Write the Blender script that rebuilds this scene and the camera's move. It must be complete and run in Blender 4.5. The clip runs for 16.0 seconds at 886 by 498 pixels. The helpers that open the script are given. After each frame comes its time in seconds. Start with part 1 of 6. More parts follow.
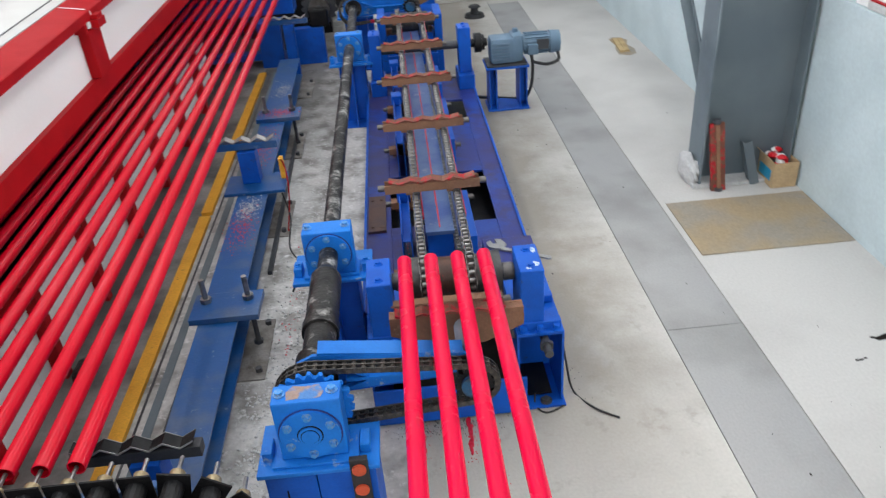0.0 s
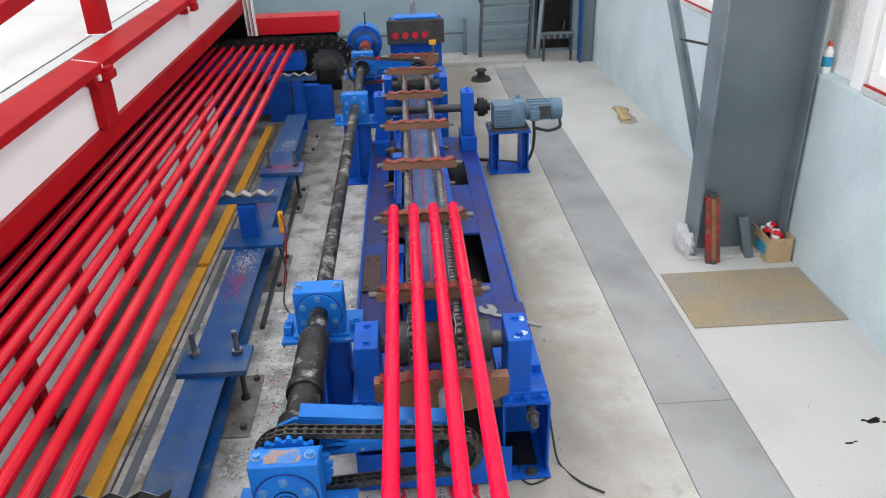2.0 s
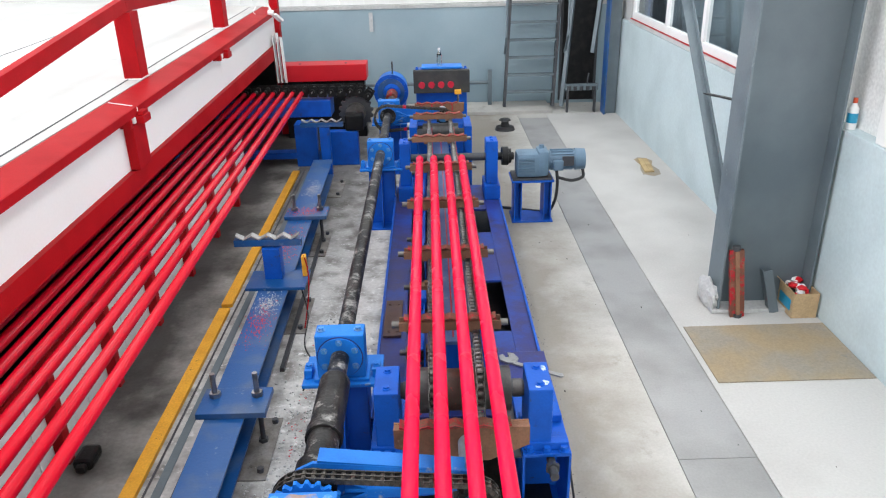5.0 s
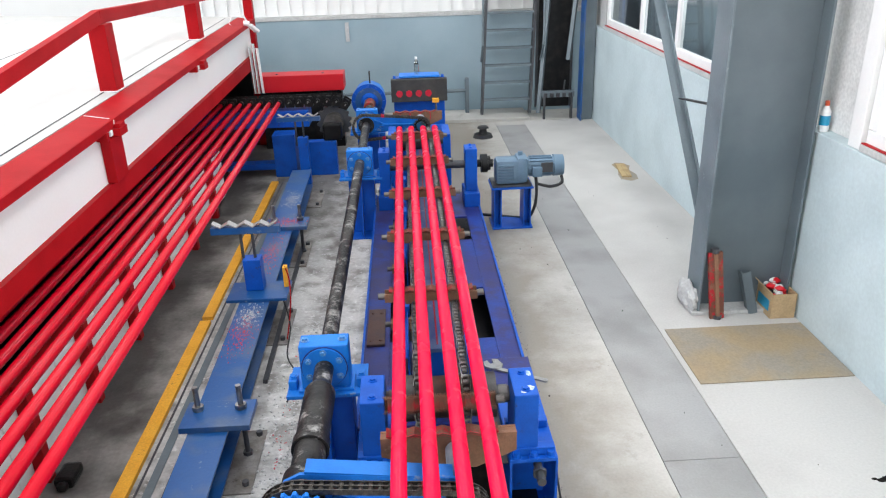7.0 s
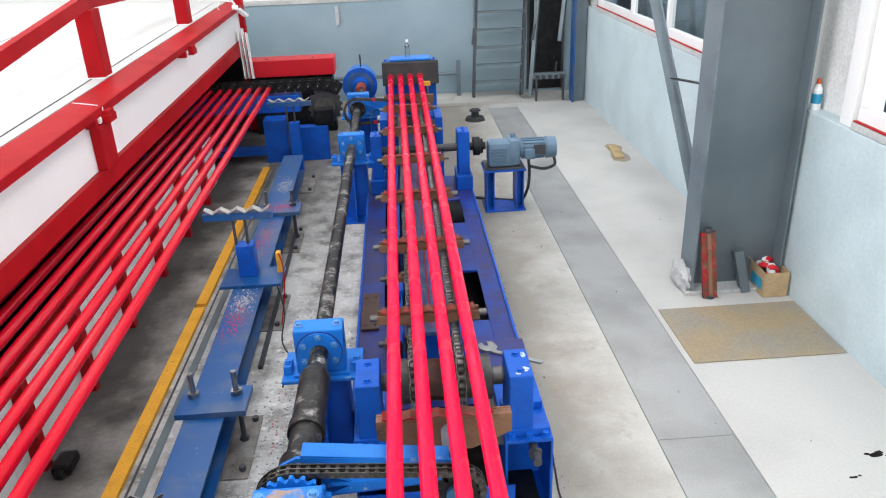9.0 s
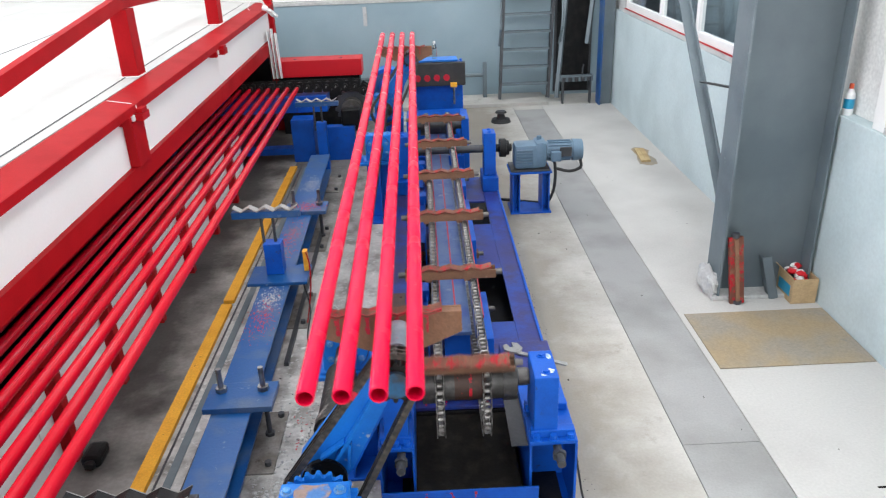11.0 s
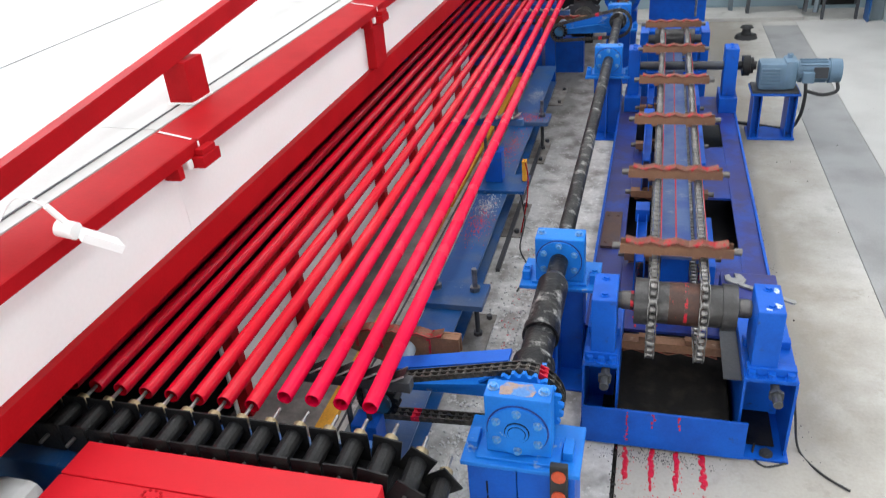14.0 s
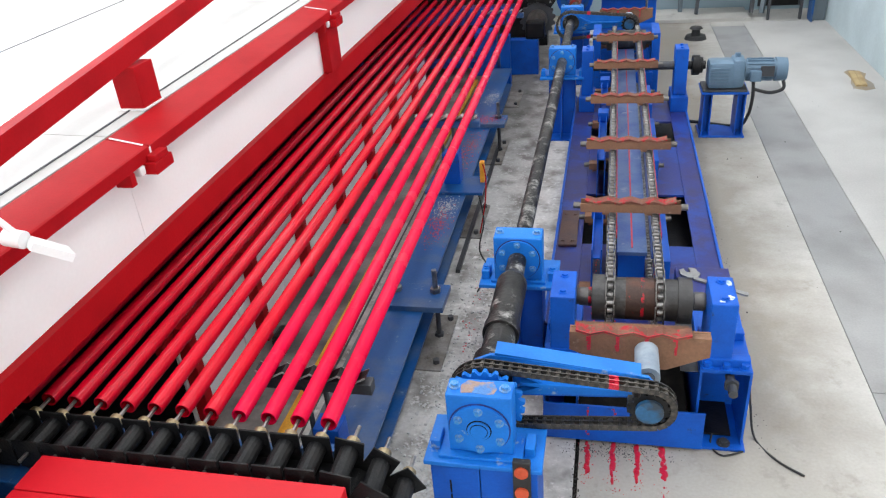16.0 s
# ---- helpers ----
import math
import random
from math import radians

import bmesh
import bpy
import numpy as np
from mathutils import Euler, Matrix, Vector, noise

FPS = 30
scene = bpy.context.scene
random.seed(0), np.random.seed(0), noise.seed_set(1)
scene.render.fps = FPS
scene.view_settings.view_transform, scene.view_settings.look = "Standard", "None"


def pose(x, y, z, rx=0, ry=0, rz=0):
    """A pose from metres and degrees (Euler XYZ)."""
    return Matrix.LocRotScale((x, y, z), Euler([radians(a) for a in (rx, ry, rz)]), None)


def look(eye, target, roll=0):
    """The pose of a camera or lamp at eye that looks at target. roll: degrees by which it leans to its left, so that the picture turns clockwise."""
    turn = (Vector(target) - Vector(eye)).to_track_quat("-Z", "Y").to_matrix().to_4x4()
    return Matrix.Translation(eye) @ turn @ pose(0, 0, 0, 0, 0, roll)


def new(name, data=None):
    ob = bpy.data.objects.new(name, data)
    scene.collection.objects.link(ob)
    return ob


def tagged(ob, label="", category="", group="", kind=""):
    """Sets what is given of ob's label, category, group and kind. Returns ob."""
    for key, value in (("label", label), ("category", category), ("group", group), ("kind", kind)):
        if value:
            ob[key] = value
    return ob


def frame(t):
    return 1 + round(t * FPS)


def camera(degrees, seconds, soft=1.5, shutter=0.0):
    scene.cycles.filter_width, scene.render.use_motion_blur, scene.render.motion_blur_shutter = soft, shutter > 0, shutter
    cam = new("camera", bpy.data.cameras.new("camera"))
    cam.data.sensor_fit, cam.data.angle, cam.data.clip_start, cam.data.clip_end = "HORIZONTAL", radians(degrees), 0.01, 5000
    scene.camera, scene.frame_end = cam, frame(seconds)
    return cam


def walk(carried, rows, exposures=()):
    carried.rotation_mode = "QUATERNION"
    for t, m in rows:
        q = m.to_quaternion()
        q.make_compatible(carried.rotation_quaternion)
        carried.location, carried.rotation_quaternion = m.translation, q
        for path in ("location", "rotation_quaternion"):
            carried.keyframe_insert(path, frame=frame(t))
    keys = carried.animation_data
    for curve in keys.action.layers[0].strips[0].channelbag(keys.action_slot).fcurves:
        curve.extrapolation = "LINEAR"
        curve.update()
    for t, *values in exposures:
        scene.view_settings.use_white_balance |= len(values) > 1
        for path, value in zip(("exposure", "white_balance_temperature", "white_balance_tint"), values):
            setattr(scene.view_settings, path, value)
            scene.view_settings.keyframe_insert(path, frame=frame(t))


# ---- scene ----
cam = camera(61.2, 16.0, soft=1.15, shutter=0.5)
PATH = [
    (0, (0.21, -0.25, 2.821), (0.275, 1.456, 1.78), -4.4),
    (0.5, (0.258, -0.24, 2.857), (0.252, 1.497, 1.864), -3.2),
    (1, (0.283, -0.241, 2.886), (0.31, 1.526, 1.949), -1.8),
    (1.5, (0.264, -0.235, 2.878), (0.32, 1.537, 1.951), -1.3),
    (2, (0.274, -0.245, 2.88), (0.342, 1.531, 1.964), -2.0),
    (2.5, (0.27, -0.261, 2.887), (0.314, 1.522, 1.982), -1.7),
    (3, (0.284, -0.234, 2.873), (0.268, 1.551, 1.971), -2.1),
    (3.5, (0.294, -0.226, 2.875), (0.227, 1.561, 1.98), -3.3),
    (4, (0.297, -0.237, 2.884), (0.212, 1.56, 2.011), -3.0),
    (4.5, (0.274, -0.251, 2.884), (0.248, 1.566, 2.05), -2.2),
    (5, (0.257, -0.259, 2.888), (0.277, 1.573, 2.085), -1.3),
    (7.5, (0.238, -0.267, 2.886), (0.323, 1.571, 2.102), -1.9),
    (8, (0.24, -0.269, 2.882), (0.331, 1.566, 2.092), -2.0),
    (8.5, (0.238, -0.269, 2.877), (0.331, 1.563, 2.079), -2.1),
    (9, (0.242, -0.264, 2.879), (0.332, 1.557, 2.056), -2.3),
    (11.5, (0.188, -0.286, 2.884), (0.165, 1.54, 2.068), -2.0),
    (12, (0.123, -0.28, 2.882), (-0.049, 1.53, 2.048), -1.1),
    (12.5, (0.107, -0.312, 2.882), (-0.175, 1.467, 2.012), -2.6),
    (13, (0.153, -0.348, 2.88), (-0.257, 1.395, 1.991), -3.0),
    (13.5, (0.162, -0.326, 2.847), (-0.334, 1.396, 1.958), -4.0),
    (14, (0.165, -0.297, 2.84), (-0.351, 1.369, 1.86), -5.1),
    (14.5, (0.145, -0.289, 2.83), (-0.351, 1.366, 1.822), -5.0),
    (15, (0.155, -0.288, 2.832), (-0.329, 1.364, 1.813), -5.0),
    (15.5, (0.166, -0.287, 2.823), (-0.274, 1.385, 1.818), -4.9),
    (16, (0.184, -0.309, 2.828), (-0.234, 1.385, 1.851), -4.9),
]
walk(cam, [(t, look(eye, target, roll)) for t, eye, target, roll in PATH],
     [(0, -0.24), (1, -0.2), (3, -0.16), (4, -0.03), (5, 0.04), (9, 0.06), (12, 0.02), (16, 0.02)])



# ---- light ----
world = bpy.data.worlds.new("sky")
scene.world = world
world.use_nodes = True
wn = world.node_tree.nodes
sky = wn.new("ShaderNodeTexSky")
sky.sky_type, sky.sun_disc = 'NISHITA', False
sky.sun_elevation, sky.sun_rotation = radians(50), radians(70)
wn["Background"].inputs["Strength"].default_value = 0.12
world.node_tree.links.new(sky.outputs[0], wn["Background"].inputs[0])


def lamp(name, kind, energy, m, size=(1, 1), color=(1, 1, 1)):
    data = bpy.data.lights.new(name, kind)
    data.energy, data.color = energy, color
    if kind == 'AREA':
        data.shape, data.size, data.size_y = 'RECTANGLE', *size
    ob = new(name, data)
    ob.matrix_world = m
    return ob


sun = lamp("sun", 'SUN', 1.0, look((10, 4, 12), (0, 5, 0)), color=(1, 0.96, 0.9))
sun.data.angle = radians(12)
# added fill lamps at unseen roof, left and rear openings; daylight through the windows
for k, yy in enumerate((-2.0, 3.0, 8.0)):
    lamp("roof_light", 'AREA', 114, pose(-2.6, yy + 0.6, 6.95), (1.9, 3.3), (0.95, 0.98, 1.0))
    lamp("roof_light", 'AREA', 114, pose(1.4, yy + 0.6, 6.95), (1.9, 3.3), (0.95, 0.98, 1.0))
lamp("high_window_light", 'AREA', 1050, pose(-8.95, 4.0, 4.9, 0, -90, 0), (3.2, 15.0), (0.96, 0.98, 1.0))
lamp("gateway_light", 'AREA', 260, pose(-0.5, -5.95, 2.4, 90, 0, 0), (4.8, 4.2), (1.0, 0.99, 0.97))
lamp("window_light", 'AREA', 60, pose(3.6, 8.2, 2.8, 0, 90, 0), (0.7, 5.0), (0.95, 0.98, 1.0))
lamp("window_light", 'AREA', 45, pose(3.6, 3.0, 2.3, 0, 90, 0), (1.4, 2.8), (0.95, 0.98, 1.0))


# ---- materials ----
def material(name, color, rough=0.5, metal=0.0, second=None, scale=6.0, amount=0.5, bump=0.15, grain=120.0,
             coat=0.0, edge=(0.45, 0.65), spots=None, spot_scale=9.0, spot_edge=(0.62, 0.7), random_value=0.0, spec=0.5, band=None):
    """Paint, metal or stone with large patches, fine grain and, where asked, chips of a second look."""
    m = bpy.data.materials.new(name)
    m.use_nodes = True
    n, l = m.node_tree.nodes, m.node_tree.links
    b = n["Principled BSDF"]
    b.inputs["Roughness"].default_value, b.inputs["Metallic"].default_value = rough, metal
    b.inputs["Coat Weight"].default_value = coat
    b.inputs["Specular IOR Level"].default_value = spec
    b.inputs["Coat Roughness"].default_value = 0.08
    tc = n.new("ShaderNodeTexCoord")
    big = n.new("ShaderNodeTexNoise")
    big.inputs["Scale"].default_value, big.inputs["Detail"].default_value = scale, 7
    fine = n.new("ShaderNodeTexNoise")
    fine.inputs["Scale"].default_value, fine.inputs["Detail"].default_value = grain, 3
    l.new(tc.outputs["Object"], big.inputs["Vector"])
    l.new(tc.outputs["Object"], fine.inputs["Vector"])
    ramp = n.new("ShaderNodeMapRange")
    ramp.inputs["From Min"].default_value, ramp.inputs["From Max"].default_value = edge
    ramp.inputs["To Max"].default_value = amount
    l.new(big.outputs["Fac"], ramp.inputs["Value"])
    mix = n.new("ShaderNodeMix")
    mix.data_type = 'RGBA'
    l.new(ramp.outputs[0], mix.inputs["Factor"])
    mix.inputs["A"].default_value = (*color, 1)
    mix.inputs["B"].default_value = (*(second or [c * 0.6 for c in color]), 1)
    out = mix.outputs["Result"]
    if spots:
        sn = n.new("ShaderNodeTexNoise")
        sn.inputs["Scale"].default_value, sn.inputs["Detail"].default_value = spot_scale, 10
        sn.inputs["Roughness"].default_value = 0.7
        l.new(tc.outputs["Object"], sn.inputs["Vector"])
        sr = n.new("ShaderNodeMapRange")
        sr.inputs["From Min"].default_value, sr.inputs["From Max"].default_value = spot_edge
        l.new(sn.outputs["Fac"], sr.inputs["Value"])
        m2 = n.new("ShaderNodeMix")
        m2.data_type = 'RGBA'
        l.new(sr.outputs[0], m2.inputs["Factor"])
        l.new(out, m2.inputs["A"])
        m2.inputs["B"].default_value = (*spots, 1)
        out = m2.outputs["Result"]
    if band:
        # a ragged darker band along y between two places across the floor: dirt, or painted shade by the oven
        x0, x1, band_color, share_of, near, far = band
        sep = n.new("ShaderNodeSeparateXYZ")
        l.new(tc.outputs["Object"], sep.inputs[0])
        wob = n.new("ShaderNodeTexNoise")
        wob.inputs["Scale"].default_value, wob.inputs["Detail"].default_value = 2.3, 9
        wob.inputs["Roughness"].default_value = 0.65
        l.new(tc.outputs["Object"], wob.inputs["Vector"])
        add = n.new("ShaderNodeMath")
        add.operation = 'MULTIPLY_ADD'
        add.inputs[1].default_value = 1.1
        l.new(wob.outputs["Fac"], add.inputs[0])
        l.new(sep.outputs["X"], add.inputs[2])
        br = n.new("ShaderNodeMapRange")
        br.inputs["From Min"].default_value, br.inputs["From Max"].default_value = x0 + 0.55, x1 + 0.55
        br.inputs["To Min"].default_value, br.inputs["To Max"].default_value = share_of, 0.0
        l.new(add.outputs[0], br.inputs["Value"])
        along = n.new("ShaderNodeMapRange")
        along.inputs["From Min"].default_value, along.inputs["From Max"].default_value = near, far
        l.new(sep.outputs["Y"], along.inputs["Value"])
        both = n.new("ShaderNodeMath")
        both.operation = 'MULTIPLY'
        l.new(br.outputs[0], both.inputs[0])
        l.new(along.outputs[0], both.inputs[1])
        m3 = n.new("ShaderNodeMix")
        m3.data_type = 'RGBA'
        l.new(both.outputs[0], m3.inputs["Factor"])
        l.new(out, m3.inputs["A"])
        m3.inputs["B"].default_value = (*band_color, 1)
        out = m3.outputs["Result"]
    gr = n.new("ShaderNodeMix")
    gr.data_type, gr.blend_type = 'RGBA', 'MULTIPLY'
    gm = n.new("ShaderNodeMapRange")
    gm.inputs["From Min"].default_value, gm.inputs["From Max"].default_value = 0.25, 0.75
    soft_grain = 0.02 if bump < 0.06 else 0.07 if bump < 0.13 else 0.15
    gm.inputs["To Min"].default_value, gm.inputs["To Max"].default_value = 1 - soft_grain, 1 + soft_grain * 0.7
    l.new(fine.outputs["Fac"], gm.inputs["Value"])
    gr.inputs["Factor"].default_value = 1
    l.new(out, gr.inputs["A"])
    l.new(gm.outputs[0], gr.inputs["B"])
    out = gr.outputs["Result"]
    if random_value:
        oi = n.new("ShaderNodeObjectInfo")
        rm = n.new("ShaderNodeMapRange")
        rm.inputs["To Min"].default_value, rm.inputs["To Max"].default_value = 1 - random_value, 1 + random_value
        l.new(oi.outputs["Random"], rm.inputs["Value"])
        rx = n.new("ShaderNodeMix")
        rx.data_type, rx.blend_type = 'RGBA', 'MULTIPLY'
        rx.inputs["Factor"].default_value = 1
        l.new(out, rx.inputs["A"])
        l.new(rm.outputs[0], rx.inputs["B"])
        out = rx.outputs["Result"]
    l.new(out, b.inputs["Base Color"])
    rr = n.new("ShaderNodeMapRange")
    rr.inputs["To Min"].default_value, rr.inputs["To Max"].default_value = max(rough - 0.08, 0.03), min(rough + 0.1, 1)
    l.new(big.outputs["Fac"], rr.inputs["Value"])
    l.new(rr.outputs[0], b.inputs["Roughness"])
    bp = n.new("ShaderNodeBump")
    bp.inputs["Strength"].default_value, bp.inputs["Distance"].default_value = bump, 0.01
    l.new(fine.outputs["Fac"], bp.inputs["Height"])
    l.new(bp.outputs[0], b.inputs["Normal"])
    return m


M = {}
M["concrete"] = material("concrete", (0.50, 0.485, 0.45), 0.75, 0, (0.38, 0.365, 0.335), 1.1, 0.7, 0.1, 60, edge=(0.42, 0.66), spots=(0.26, 0.24, 0.21), spot_scale=5.0, spot_edge=(0.56, 0.78), band=(1.12, 1.72, (0.21, 0.18, 0.14), 0.78, 1.9, 3.0))
M["dirty_concrete"] = material("dirty_concrete", (0.53, 0.518, 0.495), 0.85, 0, (0.20, 0.188, 0.17), 4.5, 0.9, 0.5, 34, edge=(0.45, 0.66), spots=(0.70, 0.69, 0.67), spot_scale=15, spot_edge=(0.55, 0.66), band=(-0.75, -0.25, (0.07, 0.064, 0.058), 0.8, 5.0, 8.0))
# oil stains, and a dark band painting the shade under the racked pipes
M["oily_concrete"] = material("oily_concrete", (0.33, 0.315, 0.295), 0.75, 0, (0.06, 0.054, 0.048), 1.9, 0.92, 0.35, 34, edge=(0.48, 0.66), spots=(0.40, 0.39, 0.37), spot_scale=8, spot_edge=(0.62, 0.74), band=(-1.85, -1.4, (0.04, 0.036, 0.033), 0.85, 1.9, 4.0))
M["white_concrete"] = material("white_concrete", (0.53, 0.515, 0.49), 0.7, 0, (0.43, 0.415, 0.395), 0.9, 0.8, 0.1, 60, spots=(0.33, 0.315, 0.29), spot_scale=7, spot_edge=(0.66, 0.8))
M["grey_strip"] = material("grey_strip", (0.33, 0.328, 0.322), 0.65, 0, (0.225, 0.22, 0.214), 1.5, 0.7, 0.1, 70, spots=(0.15, 0.148, 0.145), spot_scale=10, spot_edge=(0.68, 0.78))
M["wall_blue"] = material("wall_blue", (0.52, 0.61, 0.63), 0.55, 0, (0.44, 0.525, 0.545), 1.6, 0.7, 0.07, 40, spots=(0.52, 0.59, 0.60), spot_scale=2.5, spot_edge=(0.62, 0.8))
M["far_blue"] = material("far_blue", (0.255, 0.345, 0.39), 0.55, 0, (0.31, 0.40, 0.445), 1.0, 0.8, 0.04, 40)
M["plaster"] = material("plaster", (0.50, 0.50, 0.49), 0.85, 0, (0.40, 0.40, 0.39), 3, 0.7, 0.3, 40)
M["white_sheet"] = material("white_sheet", (0.80, 0.795, 0.78), 0.5, 0, (0.74, 0.73, 0.71), 0.8, 0.5, 0.015, 50, spots=(0.5, 0.48, 0.44), spot_scale=7, spot_edge=(0.74, 0.8))
M["roof_white"] = material("roof_white", (0.53, 0.525, 0.505), 0.6, 0, (0.46, 0.45, 0.43), 1.3, 0.7, 0.05, 50, edge=(0.42, 0.68), spots=(0.34, 0.32, 0.28), spot_scale=4.5, spot_edge=(0.69, 0.76))
M["pale_plaster"] = material("pale_plaster", (0.74, 0.74, 0.72), 0.8, 0, (0.62, 0.62, 0.60), 3, 0.7, 0.2, 40)
M["end_steel"] = material("end_steel", (0.15, 0.14, 0.13), 0.45, 0.6, (0.07, 0.06, 0.055), 14, 0.8, 0.1, 100)
M["red_frame"] = material("red_frame", (0.37, 0.005, 0.009), 0.5, 0, (0.28, 0.004, 0.007), 3, 0.6, 0.06, 80, spec=0.10, spots=(0.42, 0.03, 0.028), spot_scale=6, spot_edge=(0.70, 0.78))
M["red_cover"] = material("red_cover", (0.60, 0.010, 0.02), 0.42, 0, (0.52, 0.010, 0.018), 3, 0.5, 0.04, 80, spec=0.3)
M["wet_red"] = material("wet_red", (0.76, 0.003, 0.050), 0.25, 0, (0.68, 0.002, 0.036), 4, 0.6, 0.012, 60, spec=0.16)
# deeper red than wet_red, for the pipes already on the rack
M["dried_red"] = material("dried_red", (0.60, 0.003, 0.020), 0.22, 0, (0.55, 0.002, 0.014), 3, 0.6, 0.02, 60, spec=0.24, random_value=0.08)
M["bore"] = material("bore", (0.05, 0.01, 0.01), 0.8)
M["blue"] = material("blue", (0.005, 0.098, 0.51), 0.4, 0, (0.006, 0.065, 0.36), 5, 0.8, 0.1, 90, spots=(0.035, 0.045, 0.085), spot_scale=11, spot_edge=(0.61, 0.70), spec=0.25)
M["light_blue"] = material("light_blue", (0.010, 0.19, 0.66), 0.42, 0, (0.008, 0.135, 0.52), 6, 0.7, 0.08, 90, spots=(0.34, 0.40, 0.47), spot_scale=9, spot_edge=(0.61, 0.69), spec=0.3)
M["worn_blue"] = material("worn_blue", (0.016, 0.12, 0.42), 0.45, 0, (0.25, 0.27, 0.30), 3, 0.5, 0.15, 60, edge=(0.5, 0.7), spots=(0.5, 0.5, 0.5), spot_scale=11, spot_edge=(0.68, 0.72))
M["deck_blue"] = material("deck_blue", (0.022, 0.034, 0.20), 0.4, 0, (0.045, 0.036, 0.11), 4, 0.8, 0.1, 60, edge=(0.4, 0.65), spots=(0.012, 0.055, 0.32), spot_scale=2.5, spot_edge=(0.5, 0.62), spec=0.35)
M["beam_blue"] = material("beam_blue", (0.009, 0.080, 0.26), 0.34, 0, (0.09, 0.13, 0.20), 4, 0.75, 0.12, 60, edge=(0.46, 0.66), spots=(0.26, 0.31, 0.37), spot_scale=13, spot_edge=(0.62, 0.74), spec=0.4)
M["slide_blue"] = material("slide_blue", (0.10, 0.17, 0.36), 0.35, 0.3, (0.04, 0.09, 0.33), 5, 0.8, 0.12, 70, spots=(0.35, 0.38, 0.45), spot_scale=7, spot_edge=(0.6, 0.72))
M["motor_grey"] = material("motor_grey", (0.13, 0.21, 0.29), 0.45, 0, (0.09, 0.15, 0.21), 5, 0.7, 0.1, 80)
M["column_grey"] = material("column_grey", (0.095, 0.120, 0.136), 0.40, 0, (0.145, 0.175, 0.19), 1.3, 0.9, 0.05, 50, edge=(0.4, 0.7), spots=(0.5, 0.52, 0.53), spot_scale=9, spot_edge=(0.76, 0.79), spec=0.4)
M["steel_grey"] = material("steel_grey", (0.15, 0.185, 0.205), 0.5, 0.1, (0.10, 0.13, 0.15), 2, 0.8, 0.08, 60, spots=(0.45, 0.46, 0.46), spot_scale=6, spot_edge=(0.66, 0.72))
M["dark_steel"] = material("dark_steel", (0.055, 0.058, 0.065), 0.5, 0.3, (0.09, 0.09, 0.095), 4, 0.7, 0.15, 70)
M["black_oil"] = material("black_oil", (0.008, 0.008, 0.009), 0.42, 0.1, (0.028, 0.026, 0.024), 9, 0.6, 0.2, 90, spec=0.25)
M["shaft"] = material("shaft", (0.010, 0.010, 0.011), 0.4, 0.1, (0.06, 0.057, 0.053), 7, 0.8, 0.3, 60, edge=(0.46, 0.74), spots=(0.38, 0.37, 0.35), spot_scale=11, spot_edge=(0.53, 0.67), spec=0.25)
M["bright_steel"] = material("bright_steel", (0.34, 0.33, 0.32), 0.32, 0.9, (0.16, 0.15, 0.14), 14, 0.8, 0.1, 100)
M["chain_steel"] = material("chain_steel", (0.26, 0.25, 0.24), 0.36, 0.75, (0.07, 0.065, 0.06), 30, 0.8, 0.1, 100, random_value=0.2)
M["rubbed"] = material("rubbed", (0.34, 0.24, 0.20), 0.7, 0.1, (0.05, 0.22, 0.55), 14, 0.9, 0.2, 90, edge=(0.45, 0.55))
M["black_chain"] = material("black_chain", (0.045, 0.043, 0.04), 0.4, 0.5, (0.14, 0.12, 0.10), 25, 0.7, 0.15, 100, random_value=0.25)
M["drum"] = material("drum", (0.055, 0.053, 0.052), 0.4, 0.5, (0.16, 0.155, 0.15), 9, 0.7, 0.15, 80, edge=(0.5, 0.66))
M["rusty_drum"] = material("rusty_drum", (0.060, 0.032, 0.024), 0.5, 0.3, (0.15, 0.055, 0.03), 7, 0.7, 0.15, 80, edge=(0.5, 0.64), spots=(0.45, 0.02, 0.02), spot_scale=20, spot_edge=(0.64, 0.70))
M["red_flecked"] = material("red_flecked", (0.05, 0.03, 0.026), 0.45, 0.3, (0.10, 0.05, 0.035), 9, 0.7, 0.15, 80, spots=(0.60, 0.012, 0.03), spot_scale=24, spot_edge=(0.47, 0.55))
M["hub_blue"] = material("hub_blue", (0.015, 0.10, 0.22), 0.45, 0, (0.03, 0.035, 0.04), 16, 0.9, 0.15, 90, edge=(0.45, 0.6))
M["bolt_blue"] = material("bolt_blue", (0.04, 0.25, 0.62), 0.35, 0.2, (0.25, 0.33, 0.42), 60, 0.8, 0.1, 90)
M["pale_paint"] = material("pale_paint", (0.36, 0.42, 0.48), 0.5, 0, (0.17, 0.22, 0.28), 9, 0.7, 0.1, 90, spots=(0.45, 0.01, 0.03), spot_scale=16, spot_edge=(0.66, 0.7))
M["scraped"] = material("scraped", (0.62, 0.68, 0.72), 0.6, 0, (0.12, 0.3, 0.62), 30, 0.9, 0.2, 90, edge=(0.5, 0.62))
M["rust"] = material("rust", (0.15, 0.055, 0.035), 0.6, 0.1, (0.26, 0.13, 0.08), 8, 0.8, 0.3, 90, spots=(0.40, 0.010, 0.02), spot_scale=18, spot_edge=(0.50, 0.57), spec=0.35)
M["cradle_rust"] = material("cradle_rust", (0.25, 0.125, 0.07), 0.75, 0.1, (0.15, 0.075, 0.045), 6, 0.8, 0.25, 90, spots=(0.33, 0.22, 0.15), spot_scale=14, spot_edge=(0.6, 0.7))
